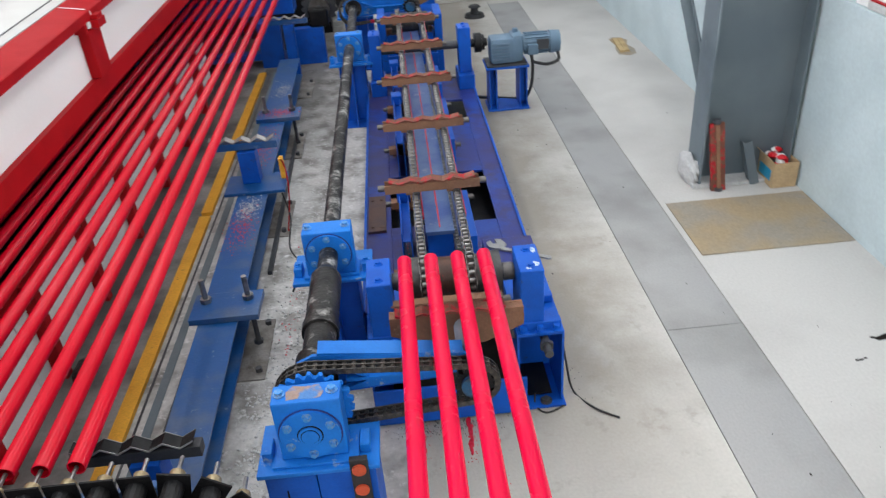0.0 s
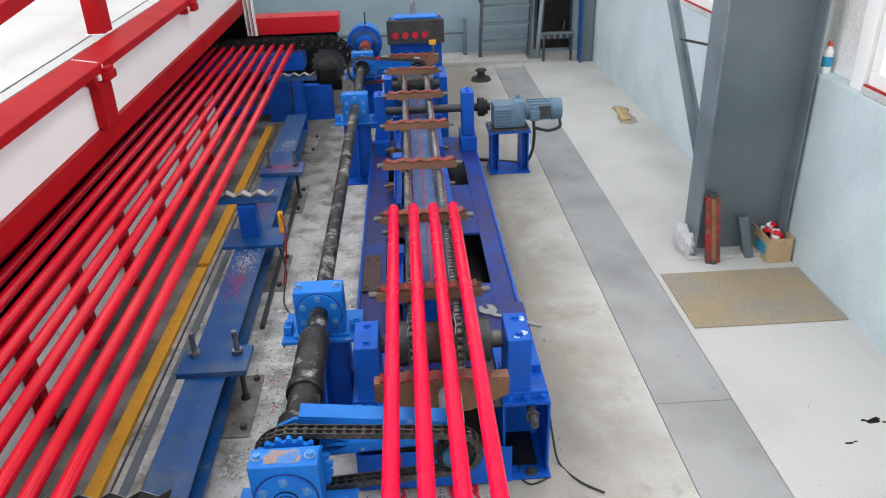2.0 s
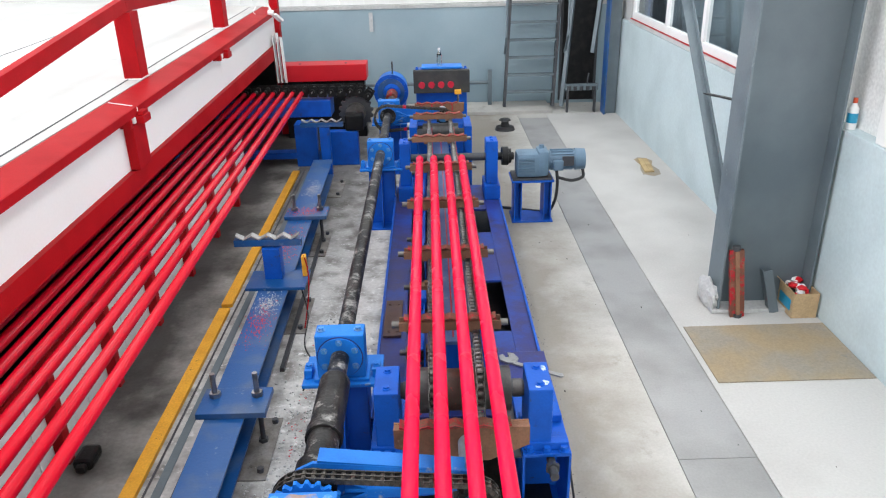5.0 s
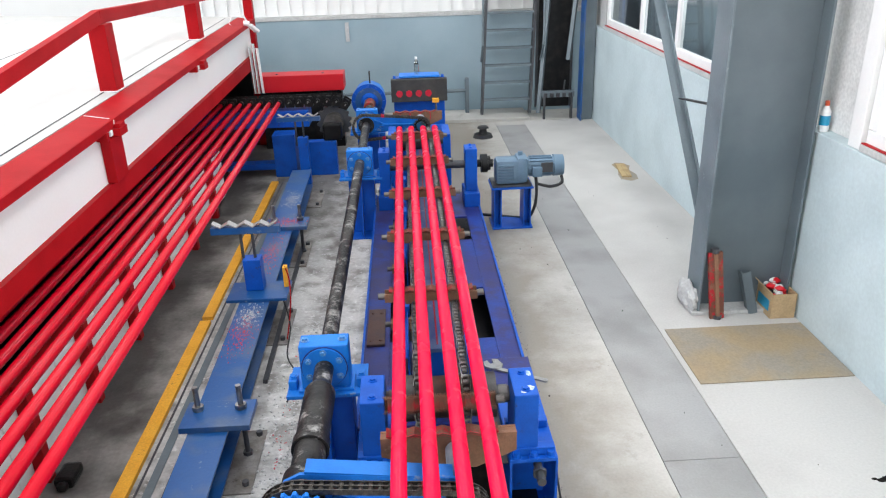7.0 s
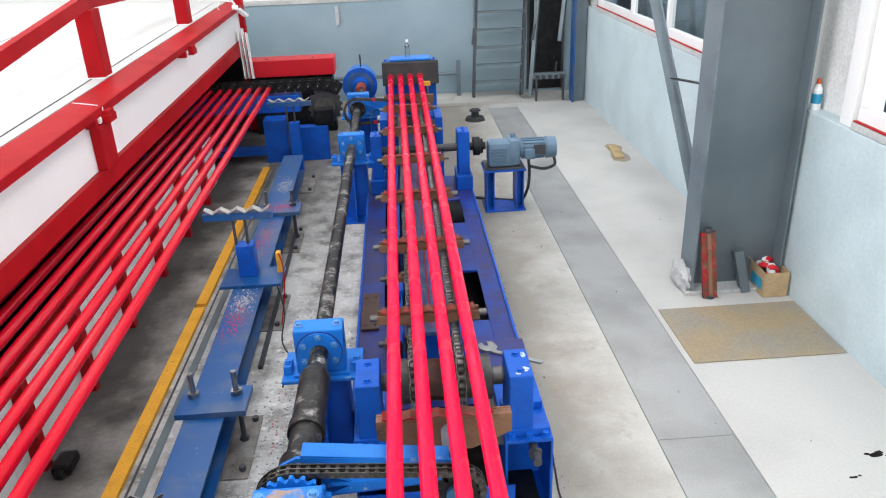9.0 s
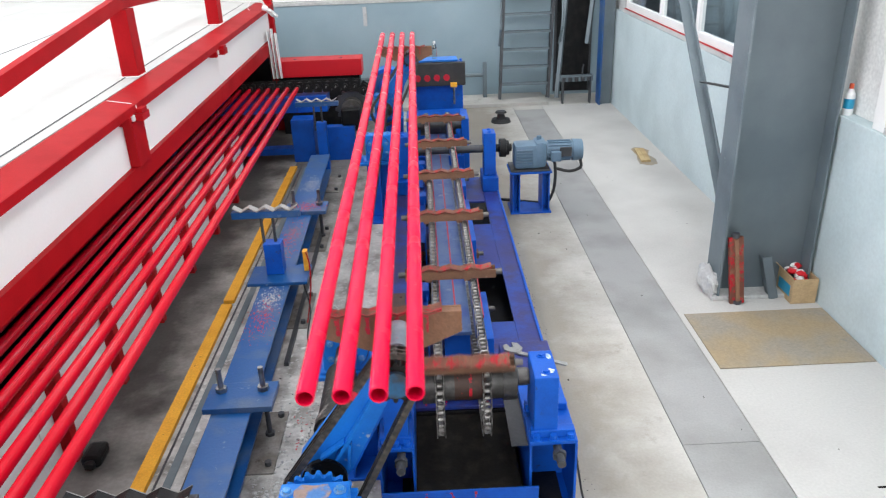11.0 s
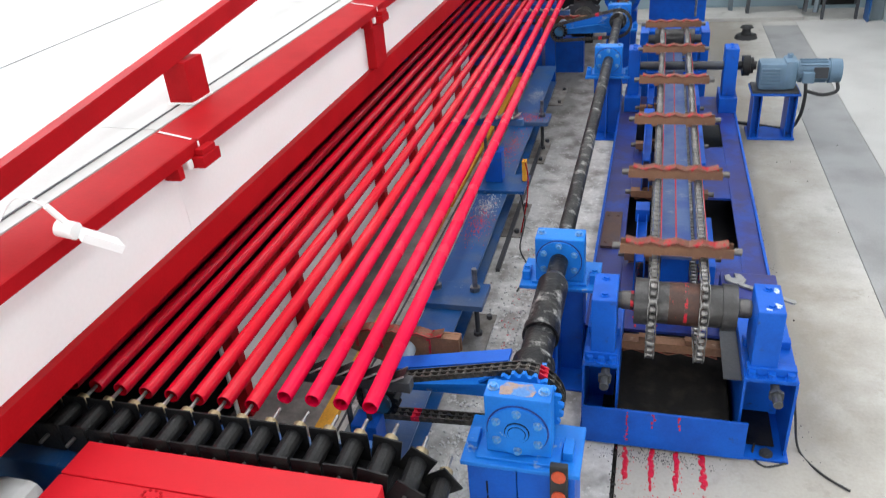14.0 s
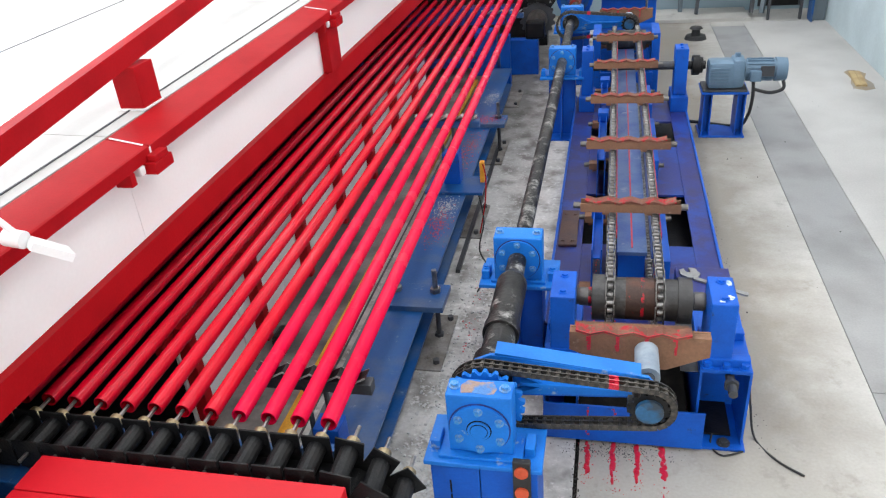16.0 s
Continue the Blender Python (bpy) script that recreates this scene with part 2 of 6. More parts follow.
M["paint_drip"] = material("paint_drip", (0.55, 0.006, 0.03), 0.3, 0, (0.4, 0.005, 0.02), 30, 0.5, 0.3, 90, coat=0.3)
M["zinc_v"] = material("zinc_v", (0.42, 0.41, 0.40), 0.4, 0.4, (0.22, 0.21, 0.20), 9, 0.7, 0.1, 90, edge=(0.55, 0.62))
M["yellow"] = material("yellow", (0.86, 0.42, 0.03), 0.55, 0, (0.74, 0.33, 0.02), 6, 0.6, 0.15, 70, spots=(0.20, 0.07, 0.03), spot_scale=17, spot_edge=(0.64, 0.70))
M["brown_plate"] = material("brown_plate", (0.36, 0.275, 0.17), 0.6, 0.1, (0.30, 0.27, 0.225), 2.4, 0.9, 0.15, 60, edge=(0.42, 0.62), spots=(0.24, 0.23, 0.215), spot_scale=3, spot_edge=(0.64, 0.72))
M["bolt_plate"] = material("bolt_plate", (0.10, 0.055, 0.045), 0.6, 0.2, (0.07, 0.05, 0.06), 9, 0.7, 0.2, 80)
M["cardboard"] = material("cardboard", (0.48, 0.34, 0.19), 0.85, 0, (0.40, 0.28, 0.15), 5, 0.6, 0.15, 70)
M["wood"] = material("wood", (0.52, 0.38, 0.19), 0.7, 0, (0.36, 0.24, 0.11), 6, 0.7, 0.2, 80)
M["white_plastic"] = material("white_plastic", (0.82, 0.82, 0.81), 0.35, 0, (0.75, 0.75, 0.74), 5, 0.4, 0.03, 60)
M["black_rubber"] = material("black_rubber", (0.018, 0.018, 0.019), 0.6, 0, (0.035, 0.034, 0.033), 9, 0.6, 0.15, 90)
M["stopper"] = material("stopper", (0.03, 0.03, 0.03), 0.75, 0, (0.06, 0.055, 0.05), 7, 0.7, 0.25, 80)
M["gap"] = material("gap", (0.010, 0.009, 0.008), 0.85, 0, (0.03, 0.025, 0.02), 12, 0.5, 0.3, 60, spec=0.12)
M["orange"] = material("orange", (0.65, 0.09, 0.03), 0.5)
M["teal"] = material("teal", (0.02, 0.30, 0.50), 0.3)
M["tool_steel"] = material("tool_steel", (0.33, 0.33, 0.32), 0.35, 0.5, (0.17, 0.17, 0.165), 30, 0.6, 0.05, 90)
M["foot_brown"] = material("foot_brown", (0.17, 0.15, 0.13), 0.75, 0.1, (0.30, 0.285, 0.265), 7, 0.8, 0.3, 60, edge=(0.42, 0.6), spots=(0.07, 0.05, 0.04), spot_scale=12, spot_edge=(0.6, 0.7))
M["ceiling"] = material("ceiling", (0.62, 0.63, 0.64), 0.7, 0, (0.55, 0.56, 0.57), 1, 0.5, 0.1, 30)


def glass_material():
    m = bpy.data.materials.new("pane_glass")
    m.use_nodes = True
    b = m.node_tree.nodes["Principled BSDF"]
    b.inputs["Base Color"].default_value = (0.8, 0.86, 0.88, 1)
    b.inputs["Transmission Weight"].default_value = 1
    b.inputs["Roughness"].default_value = 0.03
    b.inputs["IOR"].default_value = 1.45
    return m


M["glass"] = glass_material()


# ---- building helpers ----
def box(bm, x0, x1, y0, y1, z0, z1, bevel=0.0):
    """A box between two corners, with its edges taken off where bevel is given."""
    made = bmesh.ops.create_cube(bm, size=1)["verts"]
    for v in made:
        v.co = Vector(((x0 + x1) / 2 + v.co.x * (x1 - x0), (y0 + y1) / 2 + v.co.y * (y1 - y0), (z0 + z1) / 2 + v.co.z * (z1 - z0)))
    if bevel:
        edges = {e for v in made for e in v.link_edges}
        bmesh.ops.bevel(bm, geom=list(edges), offset=bevel, segments=2, profile=0.6, affect='EDGES')
    return bm


def rod(bm, a, b, r, seg=16, r2=None):
    """A round bar from a to b."""
    a, b = Vector(a), Vector(b)
    d = b - a
    m = Matrix.Translation((a + b) / 2) @ d.to_track_quat('Z', 'Y').to_matrix().to_4x4()
    bmesh.ops.create_cone(bm, cap_ends=True, segments=seg, radius1=r, radius2=r if r2 is None else r2, depth=d.length, matrix=m)
    return bm


def bar(bm, a, b, w, h, up=(0, 0, 1)):
    """A square bar from a to b, w wide and h high."""
    a, b = Vector(a), Vector(b)
    d = b - a
    f = d.normalized()
    s = f.cross(Vector(up)).normalized()
    u = s.cross(f)
    vs = []
    for p in (a, b):
        for i, j in ((-1, -1), (1, -1), (1, 1), (-1, 1)):
            vs.append(bm.verts.new(p + s * (i * w / 2) + u * (j * h / 2)))
    for q in ((3, 2, 1, 0), (4, 5, 6, 7), (0, 1, 5, 4), (1, 2, 6, 5), (2, 3, 7, 6), (3, 0, 4, 7)):
        bm.faces.new([vs[k] for k in q])
    return bm


def tube_path(bm, pts, r, seg=8):
    """A bent cable or pipe through points."""
    pts = [Vector(p) for p in pts]
    rings = []
    for k, p in enumerate(pts):
        d = (pts[min(k + 1, len(pts) - 1)] - pts[max(k - 1, 0)]).normalized()
        s = d.orthogonal().normalized() if k == 0 else (side - d * side.dot(d)).normalized()
        side = s
        u = d.cross(s)
        rings.append([bm.verts.new(p + (s * math.cos(2 * math.pi * i / seg) + u * math.sin(2 * math.pi * i / seg)) * r) for i in range(seg)])
    for a, b in zip(rings, rings[1:]):
        for i in range(seg):
            bm.faces.new((a[i], a[(i + 1) % seg], b[(i + 1) % seg], b[i]))
    bm.faces.new(rings[0][::-1])
    bm.faces.new(rings[-1])
    return bm


def curve_points(pts, n=8):
    """Points of a smooth curve through pts."""
    pts = [Vector(p) for p in pts]
    out = []
    for k in range(len(pts) - 1):
        p0, p1, p2, p3 = pts[max(k - 1, 0)], pts[k], pts[k + 1], pts[min(k + 2, len(pts) - 1)]
        for i in range(n):
            t = i / n
            out.append(0.5 * ((2 * p1) + (p2 - p0) * t + (2 * p0 - 5 * p1 + 4 * p2 - p3) * t * t + (3 * p1 - p0 - 3 * p2 + p3) * t ** 3))
    return out + [pts[-1]]


def plate(bm, outline, thick, axis='y', at=0.0):
    """A flat plate cut to an outline of pairs; axis is its normal and at its first face."""
    def put(p, d):
        a, b = p
        return {'x': (at + d, a, b), 'y': (a, at + d, b), 'z': (a, b, at + d)}[axis]
    lo = [bm.verts.new(put(p, 0)) for p in outline]
    hi = [bm.verts.new(put(p, thick)) for p in outline]
    n = len(outline)
    bm.faces.new(lo)
    bm.faces.new(hi[::-1])
    for i in range(n):
        bm.faces.new((lo[i], hi[i], hi[(i + 1) % n], lo[(i + 1) % n]))
    bmesh.ops.recalc_face_normals(bm, faces=bm.faces)
    return bm


def gear(teeth, r, depth, thick, at=(0, 0, 0), hole=0.0):
    """A toothed wheel with its axis along y."""
    bm = bmesh.new()
    out = []
    for k in range(teeth * 4):
        a = 2 * math.pi * k / (teeth * 4)
        q = r if k % 4 in (1, 2) else r - depth
        out.append((at[0] + q * math.cos(a), at[2] + q * math.sin(a)))
    return plate(bm, out, thick, 'y', at[1] - thick / 2)


def thing(name, base, label, category, group="", kind=""):
    e = new(name)
    e.empty_display_size = 0.1
    e.location = base
    tagged(e, label, category, group, kind)
    return e


def mesh_of(name, bm, mat, shift=(0, 0, 0), smooth=False):
    me = bpy.data.meshes.new(name)
    if any(shift):
        bmesh.ops.translate(bm, verts=bm.verts, vec=-Vector(shift))
    bm.normal_update()
    bm.to_mesh(me)
    bm.free()
    me.materials.append(M[mat])
    if smooth:
        me.shade_smooth()
        me.set_sharp_from_angle(angle=radians(35))
    return me


def part(name, bm, mat, parent, label="", smooth=False, local=False):
    """One mesh under a thing or under a part. Its points are given in the world unless local."""
    root = parent
    shift = Vector((0, 0, 0))
    while root is not None and not local:
        shift += root.location
        root = root.parent
    ob = new(name, mesh_of(name, bm, mat, shift, smooth))
    ob.parent = parent
    if label:
        ob["label"] = label
    return ob


def single(name, bm, mat, label, category, group="", kind="", base=None, smooth=False):
    """A thing that is one mesh."""
    if base is None:
        c = [v.co for v in bm.verts]
        base = (sum(v.x for v in c) / len(c), sum(v.y for v in c) / len(c), min(v.z for v in c))
    ob = new(name, mesh_of(name, bm, mat, base, smooth))
    ob.location = base
    return tagged(ob, label, category, group, kind)


def share(ob, loc, parent, rot=None):
    """Another piece on the same mesh."""
    o = bpy.data.objects.new(ob.name.split(".")[0], ob.data)
    scene.collection.objects.link(o)
    o.parent = parent
    o.location = loc
    if rot:
        o.rotation_euler = rot
    return o


def bolts(parent, pts, r=0.014, h=0.012, axis=(0, 0, 1), mat="blue", name="bolt"):
    """Hexagon bolt heads on one shared mesh."""
    first = None
    bm = bmesh.new()
    rod(bm, (0, 0, 0), (0, 0, h), r, 6)
    rod(bm, (0, 0, -0.001), (0, 0, h * 0.25), r * 1.5, 12)
    q = Vector(axis).to_track_quat('Z', 'Y').to_euler()
    base = Vector((0, 0, 0))
    root = parent
    while root is not None:
        base += root.location
        root = root.parent
    for p in pts:
        loc = Vector(p) - base
        if first is None:
            first = part(name, bm, mat, parent, local=True)
            first.location, first.rotation_euler = loc, q
        else:
            share(first, loc, parent, q)


# ---- the hall ----
def structure(name, bm, mat, label, category, parent=None):
    ob = single(name, bm, mat, label, category, kind="structure", base=(0, 0, 0))
    return ob


def build_hall():
    fl = structure("floor", box(bmesh.new(), -9, 3.45, -6, 12.6, -0.25, -0.02), "gap", "concrete hall floor with a grey filled trench strip", "floor")
    slabs = ((-9, -1.479, -6, 11.64, "oily_concrete", "oil-stained concrete slab before the oven, rack's shade in its colour"),
             (-1.475, 0.078, -6, 11.64, "dirty_concrete", "oil-stained concrete slab under the machines"),
             (0.098, 1.628, -6, 11.64, "concrete", "pale worn concrete slab"),
             (1.632, 2.09, -6, 3.198, "grey_strip", "grey filled trench strip"),
             (1.632, 2.09, 3.202, 11.4, "grey_strip", "grey filled trench strip"),
             (2.094, 3.215, -6, 11.64, "white_concrete", "whitish trowelled concrete slab"),
             (1.632, 2.09, 11.404, 11.64, "concrete", ""))
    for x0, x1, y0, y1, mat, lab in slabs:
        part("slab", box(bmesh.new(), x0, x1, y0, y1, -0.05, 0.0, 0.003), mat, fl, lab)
    part("slab", box(bmesh.new(), -9, 3.215, 11.645, 12.4, -0.05, 0.003, 0.003), "concrete", fl)
    single("step", box(bmesh.new(), -0.6, 2.2, 11.66, 12.39, 0.003, 0.055, 0.008), "concrete", "low raised concrete step along the end wall", "step", kind="structure")
    # end wall: painted dado, ledge and ribbed white cladding
    wf = structure("wall_far", box(bmesh.new(), -9, 3.45, 12.4, 12.6, -0.25, 1.60), "far_blue", "end wall with blue-grey painted lower part", "wall")
    part("ledge", box(bmesh.new(), -9, 3.2, 12.385, 12.6, 1.602, 1.66, 0.006), "plaster", wf, "grey plaster ledge")
    bm = bmesh.new()
    box(bm, -9, 3.45, 12.52, 12.6, 1.662, 7.0)
    part("cladding", bm, "white_sheet", wf, "ribbed white metal cladding")
    rib = part("rib", box(bmesh.new(), -0.012, 0.012, -0.03, 0.0, 1.664, 5.0), "white_sheet", wf, local=True)
    rib.location = (-3.0, 12.518, 0)
    for k in range(1, 32):
        share(rib, (-3.0 + 0.2 * k, 12.518, 0), wf)
    # window wall
    wr = structure("wall_right", box(bmesh.new(), 3.215, 3.45, -6, 12.4, -0.25, 1.45, 0.006), "wall_blue", "long wall with pale blue painted lower part", "wall")
    part("pier", box(bmesh.new(), 3.33, 3.45, 4.46, 5.60, 1.452, 7), "pale_plaster", wr, "bare pale plaster pier")
    part("pier", box(bmesh.new(), 3.26, 3.45, 11.25, 12.4, 1.452, 7), "plaster", wr)
    part("pier", box(bmesh.new(), 3.26, 3.45, -6, 1.4, 1.452, 7), "plaster", wr)
    part("lintel", box(bmesh.new(), 3.26, 3.45, 5.6, 11.25, 3.2, 7), "plaster", wr)
    part("lintel", box(bmesh.new(), 3.26, 3.45, 1.4, 4.46, 3.2, 7), "plaster", wr)
    for k, (y0, y1, mull) in enumerate(((5.62, 11.23, (6.9, 8.2, 9.55)), (1.42, 4.44, (2.9,)))):
        w = thing(f"window_{k + 1}", (3.3, (y0 + y1) / 2, 1.45), "white plastic framed window with a red line under its frame", "window", kind="structure")
        part("sill", box(bmesh.new(), 3.225, 3.44, y0, y1, 1.453, 1.50, 0.005), "plaster", w, "rough plaster sill")
        part("seal_line", box(bmesh.new(), 3.235, 3.262, y0, y1, 1.503, 1.510), "red_frame", w, "red sealing strip")
        fr = bmesh.new()
        box(fr, 3.265, 3.335, y0, y1, 1.503, 1.60, 0.006)
        box(fr, 3.265, 3.335, y0, y1, 3.1, 3.198, 0.006)
        for yy in (y0 + 0.05, y1 - 0.05, *mull):
            box(fr, 3.265, 3.335, yy - 0.05, yy + 0.05, 1.602, 3.098, 0.006)
        part("window_frame", fr, "white_plastic", w)
        ends = [y0 + 0.1, *[v for q in mull for v in (q - 0.05, q + 0.05)], y1 - 0.1]
        for a, b in zip(ends[::2], ends[1::2]):
            p = part("pane", box(bmesh.new(), 3.296, 3.302, a, b, 1.602, 3.098), "glass", w)
            p.visible_shadow = False
    part("jamb", box(bmesh.new(), 3.24, 3.328, 4.46, 4.60, 1.452, 3.2, 0.006), "white_sheet", wr, "white painted reveal")
    # wall out of view; its high opening is added for the left fill lamp
    wl = bmesh.new()
    box(wl, -9.2, -9, -6, 12.6, -0.25, 3.3)
    box(wl, -9.2, -9, -6, 12.6, 6.5, 7)
    box(wl, -9.2, -9, -6, -3.5, 3.3, 6.5)
    box(wl, -9.2, -9, 11.5, 12.6, 3.3, 6.5)
    structure("wall_left", wl, "plaster", "plain plastered wall", "wall")
    wb = bmesh.new()
    box(wb, -9, -3, -6.2, -6, -0.25, 7)
    box(wb, 2, 3.45, -6.2, -6, -0.25, 7)
    box(wb, -3, 2, -6.2, -6, 4.5, 7)
    structure("wall_back", wb, "plaster", "plain plastered wall with a tall gateway", "wall")
    cb = bmesh.new()
    xs = (-9.2, -3.6, -1.6, 0.4, 2.4, 3.45)
    for i, (a, b) in enumerate(zip(xs, xs[1:])):
        if i in (1, 3):
            ys = (-6.2, -3.1, 0.3, 1.9, 5.3, 6.9, 10.3, 12.6)
            for c, d in list(zip(ys, ys[1:]))[::2]:
                box(cb, a, b, c, d, 7.0, 7.2)
        else:
            box(cb, a, b, -6.2, 12.6, 7.0, 7.2)
    structure("ceiling", cb, "ceiling", "pale sheet roof with open roof lights", "ceiling")
    structure("ground", box(bmesh.new(), -120, 120, -120, 120, -0.45, -0.3), "dirty_concrete", "paved yard outside the hall", "ground")
    # made-up dark sheet behind the far panes, in place of dark reflections
    structure("backdrop", box(bmesh.new(), 3.95, 4.2, 4.9, 12.6, -0.3, 9), "column_grey", "dark neighbouring building outside the windows", "backdrop")


build_hall()


# ---- along the window wall ----
def build_column():
    c = thing("steel_column", (2.8, 5.05, 0), "dark grey painted steel H column with chipped pale foot", "column", kind="structure")
    part("flange", box(bmesh.new(), 2.47, 2.487, 4.93, 5.20, 0, 7, 0.002), "steel_grey", c, "scuffed lighter flange")
    part("web", box(bmesh.new(), 2.488, 3.168, 5.06, 5.072, 0, 7), "column_grey", c)
    part("flange", box(bmesh.new(), 3.17, 3.187, 4.93, 5.20, 0, 7, 0.002), "steel_grey", c)
    foot = bmesh.new()
    box(foot, 2.42, 3.21, 4.91, 5.24, 0, 0.03, 0.004)
    part("base_plate", foot, "plaster", c, "mortar-smeared base plate")
    lump = bmesh.new()
    bmesh.ops.create_icosphere(lump, subdivisions=3, radius=1)
    for v in lump.verts:
        d = 1 + 0.35 * noise.noise(v.co * 2.3)
        v.co = Vector((2.445 + v.co.x * 0.05 * d, 5.1 + v.co.y * 0.17 * d, 0.09 + v.co.z * 0.13 * d))
    part("mortar", lump, "plaster", c, "broken white mortar against the foot")
    # brace from the foot up and away along the wall
    b = thing("brace", (2.62, 5.6, 0.4), "grey painted angle-iron brace with chipped paint", "brace", kind="structure")
    bar_m = bmesh.new()
    bar(bar_m, (2.72, 5.42, 0.30), (2.72, 7.6, 2.55), 0.09, 0.012)
    bar(bar_m, (2.765, 5.42, 0.30), (2.765, 7.6, 2.55), 0.012, 0.09)
    part("angle_iron", bar_m, "steel_grey", b)
    st = bmesh.new()
    bar(st, (2.72, 6.40, 1.42), (2.50, 5.21, 1.63), 0.05, 0.012)
    part("tie", st, "black_oil", b, "short black flat tie")
    gp = bmesh.new()
    plate(gp, ((5.205, 0.1), (5.5, 0.1), (5.62, 0.5), (5.45, 0.62), (5.205, 0.55)), 0.012, 'x', 2.70)
    part("gusset", gp, "steel_grey", b, "rust-spotted gusset plate")


build_column()


def build_window_side():
    single("steel_sheet", box(bmesh.new(), 2.135, 3.205, 3.955, 4.71, 0.002, 0.009, 0.002), "brown_plate", "brown stained steel sheet lying flat on the floor", "sheet")
    # spare carrier bar that stands against the column
    s = thing("carrier_bar", (2.62, 4.90, 0), "rusty paint-spattered spare bar leaning on the column", "bar")
    m = bmesh.new()
    bar(m, (2.60, 4.86, 0.0), (2.555, 4.93, 0.54), 0.11, 0.03, (0, 1, 0))
    part("bar_body", m, "rust", s)
    m = bmesh.new()
    bar(m, (2.60, 4.842, 0.01), (2.555, 4.912, 0.53), 0.03, 0.02, (0, 1, 0))
    part("stiffener", m, "cradle_rust", s)
    part("roller", rod(bmesh.new(), (2.60, 4.86, 0.0), (2.602, 4.857, 0.03), 0.035, 12), "dark_steel", s)
    part("roller", rod(bmesh.new(), (2.555, 4.93, 0.535), (2.553, 4.933, 0.57), 0.03, 12), "dark_steel", s)
    m = bmesh.new()
    bar(m, (2.88, 4.93, 0.0), (2.80, 4.98, 0.34), 0.008, 0.07, (0, 1, 0))
    bar(m, (2.915, 4.905, 0.0), (2.835, 4.955, 0.34), 0.07, 0.008, (0, 1, 0))
    single("angle_iron_offcut", m, "column_grey", "short dark grey angle-iron offcut leaning on the column web", "angle iron")
    # open carton
    b = thing("cardboard_box", (3.09, 4.98, 0), "open brown cardboard carton with red and white scraps", "box")
    x0, x1, y0, y1, h = 3.0, 3.195, 4.80, 5.15, 0.21
    for nm, q in (("side", (x0, x0 + 0.006, y0, y1, 0.003, h)), ("side", (x1 - 0.006, x1, y0, y1, 0.003, h)),
                  ("side", (x0 + 0.007, x1 - 0.007, y0, y0 + 0.006, 0.003, h)), ("side", (x0 + 0.007, x1 - 0.007, y1 - 0.006, y1, 0.003, h))):
        part(nm, box(bmesh.new(), *q), "cardboard", b)
    part("bottom", box(bmesh.new(), x0 + 0.007, x1 - 0.007, y0 + 0.007, y1 - 0.007, 0.003, 0.01), "cardboard", b)
    f = bmesh.new()
    bar(f, (x0 - 0.03, y0 + 0.17, h + 0.035), (x0 + 0.003, y0 + 0.17, h), 0.34, 0.005, (0, 0, 1))
    part("flap", f, "cardboard", b)
    f = bmesh.new()
    bar(f, (x0 + 0.1, y1 + 0.04, h + 0.05), (x0 + 0.1, y1, h), 0.18, 0.005, (0, 0, 1))
    part("flap", f, "cardboard", b)
    rnd = random.Random(4)
    for k in range(16):
        m = bmesh.new()
        bmesh.ops.create_icosphere(m, subdivisions=2, radius=0.035)
        for v in m.verts:
            v.co *= 1 + 0.5 * noise.noise(v.co * 40 + Vector((k, 0, 0)))
            v.co.z *= 0.6
        o = single("scrap", m, "white_plastic" if k % 2 else "red_cover", "crumpled scrap of wrapping in the carton", "wrapping", "scraps in the carton", base=(0, 0, 0))
        o.location = (rnd.uniform(x0 + 0.05, x1 - 0.05), rnd.uniform(y0 + 0.06, y1 - 0.06), 0.155 + 0.03 * (k % 3))
    m = bmesh.new()
    box(m, x0 - 0.002, x0 - 0.0005, y0 + 0.04, y1 - 0.12, 0.05, 0.14)
    part("print", m, "teal", b, "blue printed patch")
    # bottle on the ledge
    b = thing("spray_bottle", (3.27, 4.98, 1.452), "clear plastic bottle with blue label and orange cap", "bottle")
    m = bmesh.new()
    rod(m, (3.27, 4.98, 1.452), (3.27, 4.98, 1.60), 0.036, 20)
    rod(m, (3.27, 4.98, 1.60), (3.27, 4.98, 1.64), 0.036, 20, 0.014)
    part("body", m, "white_plastic", b, smooth=True)
    part("label_band", rod(bmesh.new(), (3.27, 4.98, 1.50), (3.27, 4.98, 1.57), 0.0372, 20), "teal", b, "blue and white paper label", smooth=True)
    part("cap", rod(bmesh.new(), (3.27, 4.98, 1.641), (3.27, 4.98, 1.675), 0.016, 14), "orange", b, smooth=True)
    # board on the floor
    m = bmesh.new()
    for k in range(2):
        bar(m, (2.88 + 0.06 * k, 8.50, 0.012), (2.93 + 0.06 * k, 9.02, 0.012), 0.056, 0.022)
    single("wooden_board", m, "wood", "yellowish wooden board lying on a damp floor patch", "board", base=(2.95, 8.8, 0.0))
    m = bmesh.new()
    plate(m, ((2.82, 8.44), (2.93, 8.36), (3.03, 8.42), (3.06, 8.6), (3.02, 8.8), (3.08, 8.98), (3.02, 9.1), (2.93, 9.14), (2.86, 9.05), (2.88, 8.8), (2.83, 8.62)), 0.0012, 'z', 0.0008)
    single("stain", m, "brown_plate", "brown damp stain under the board", "stain", kind="stuff")
    # round foot
    t = thing("round_foot", (1.345, 10.73, 0), "black rubber-like round pedestal foot", "foot")
    part("disc", rod(bmesh.new(), (1.345, 10.73, 0), (1.345, 10.73, 0.05), 0.15, 28, 0.13), "black_rubber", t, smooth=True)
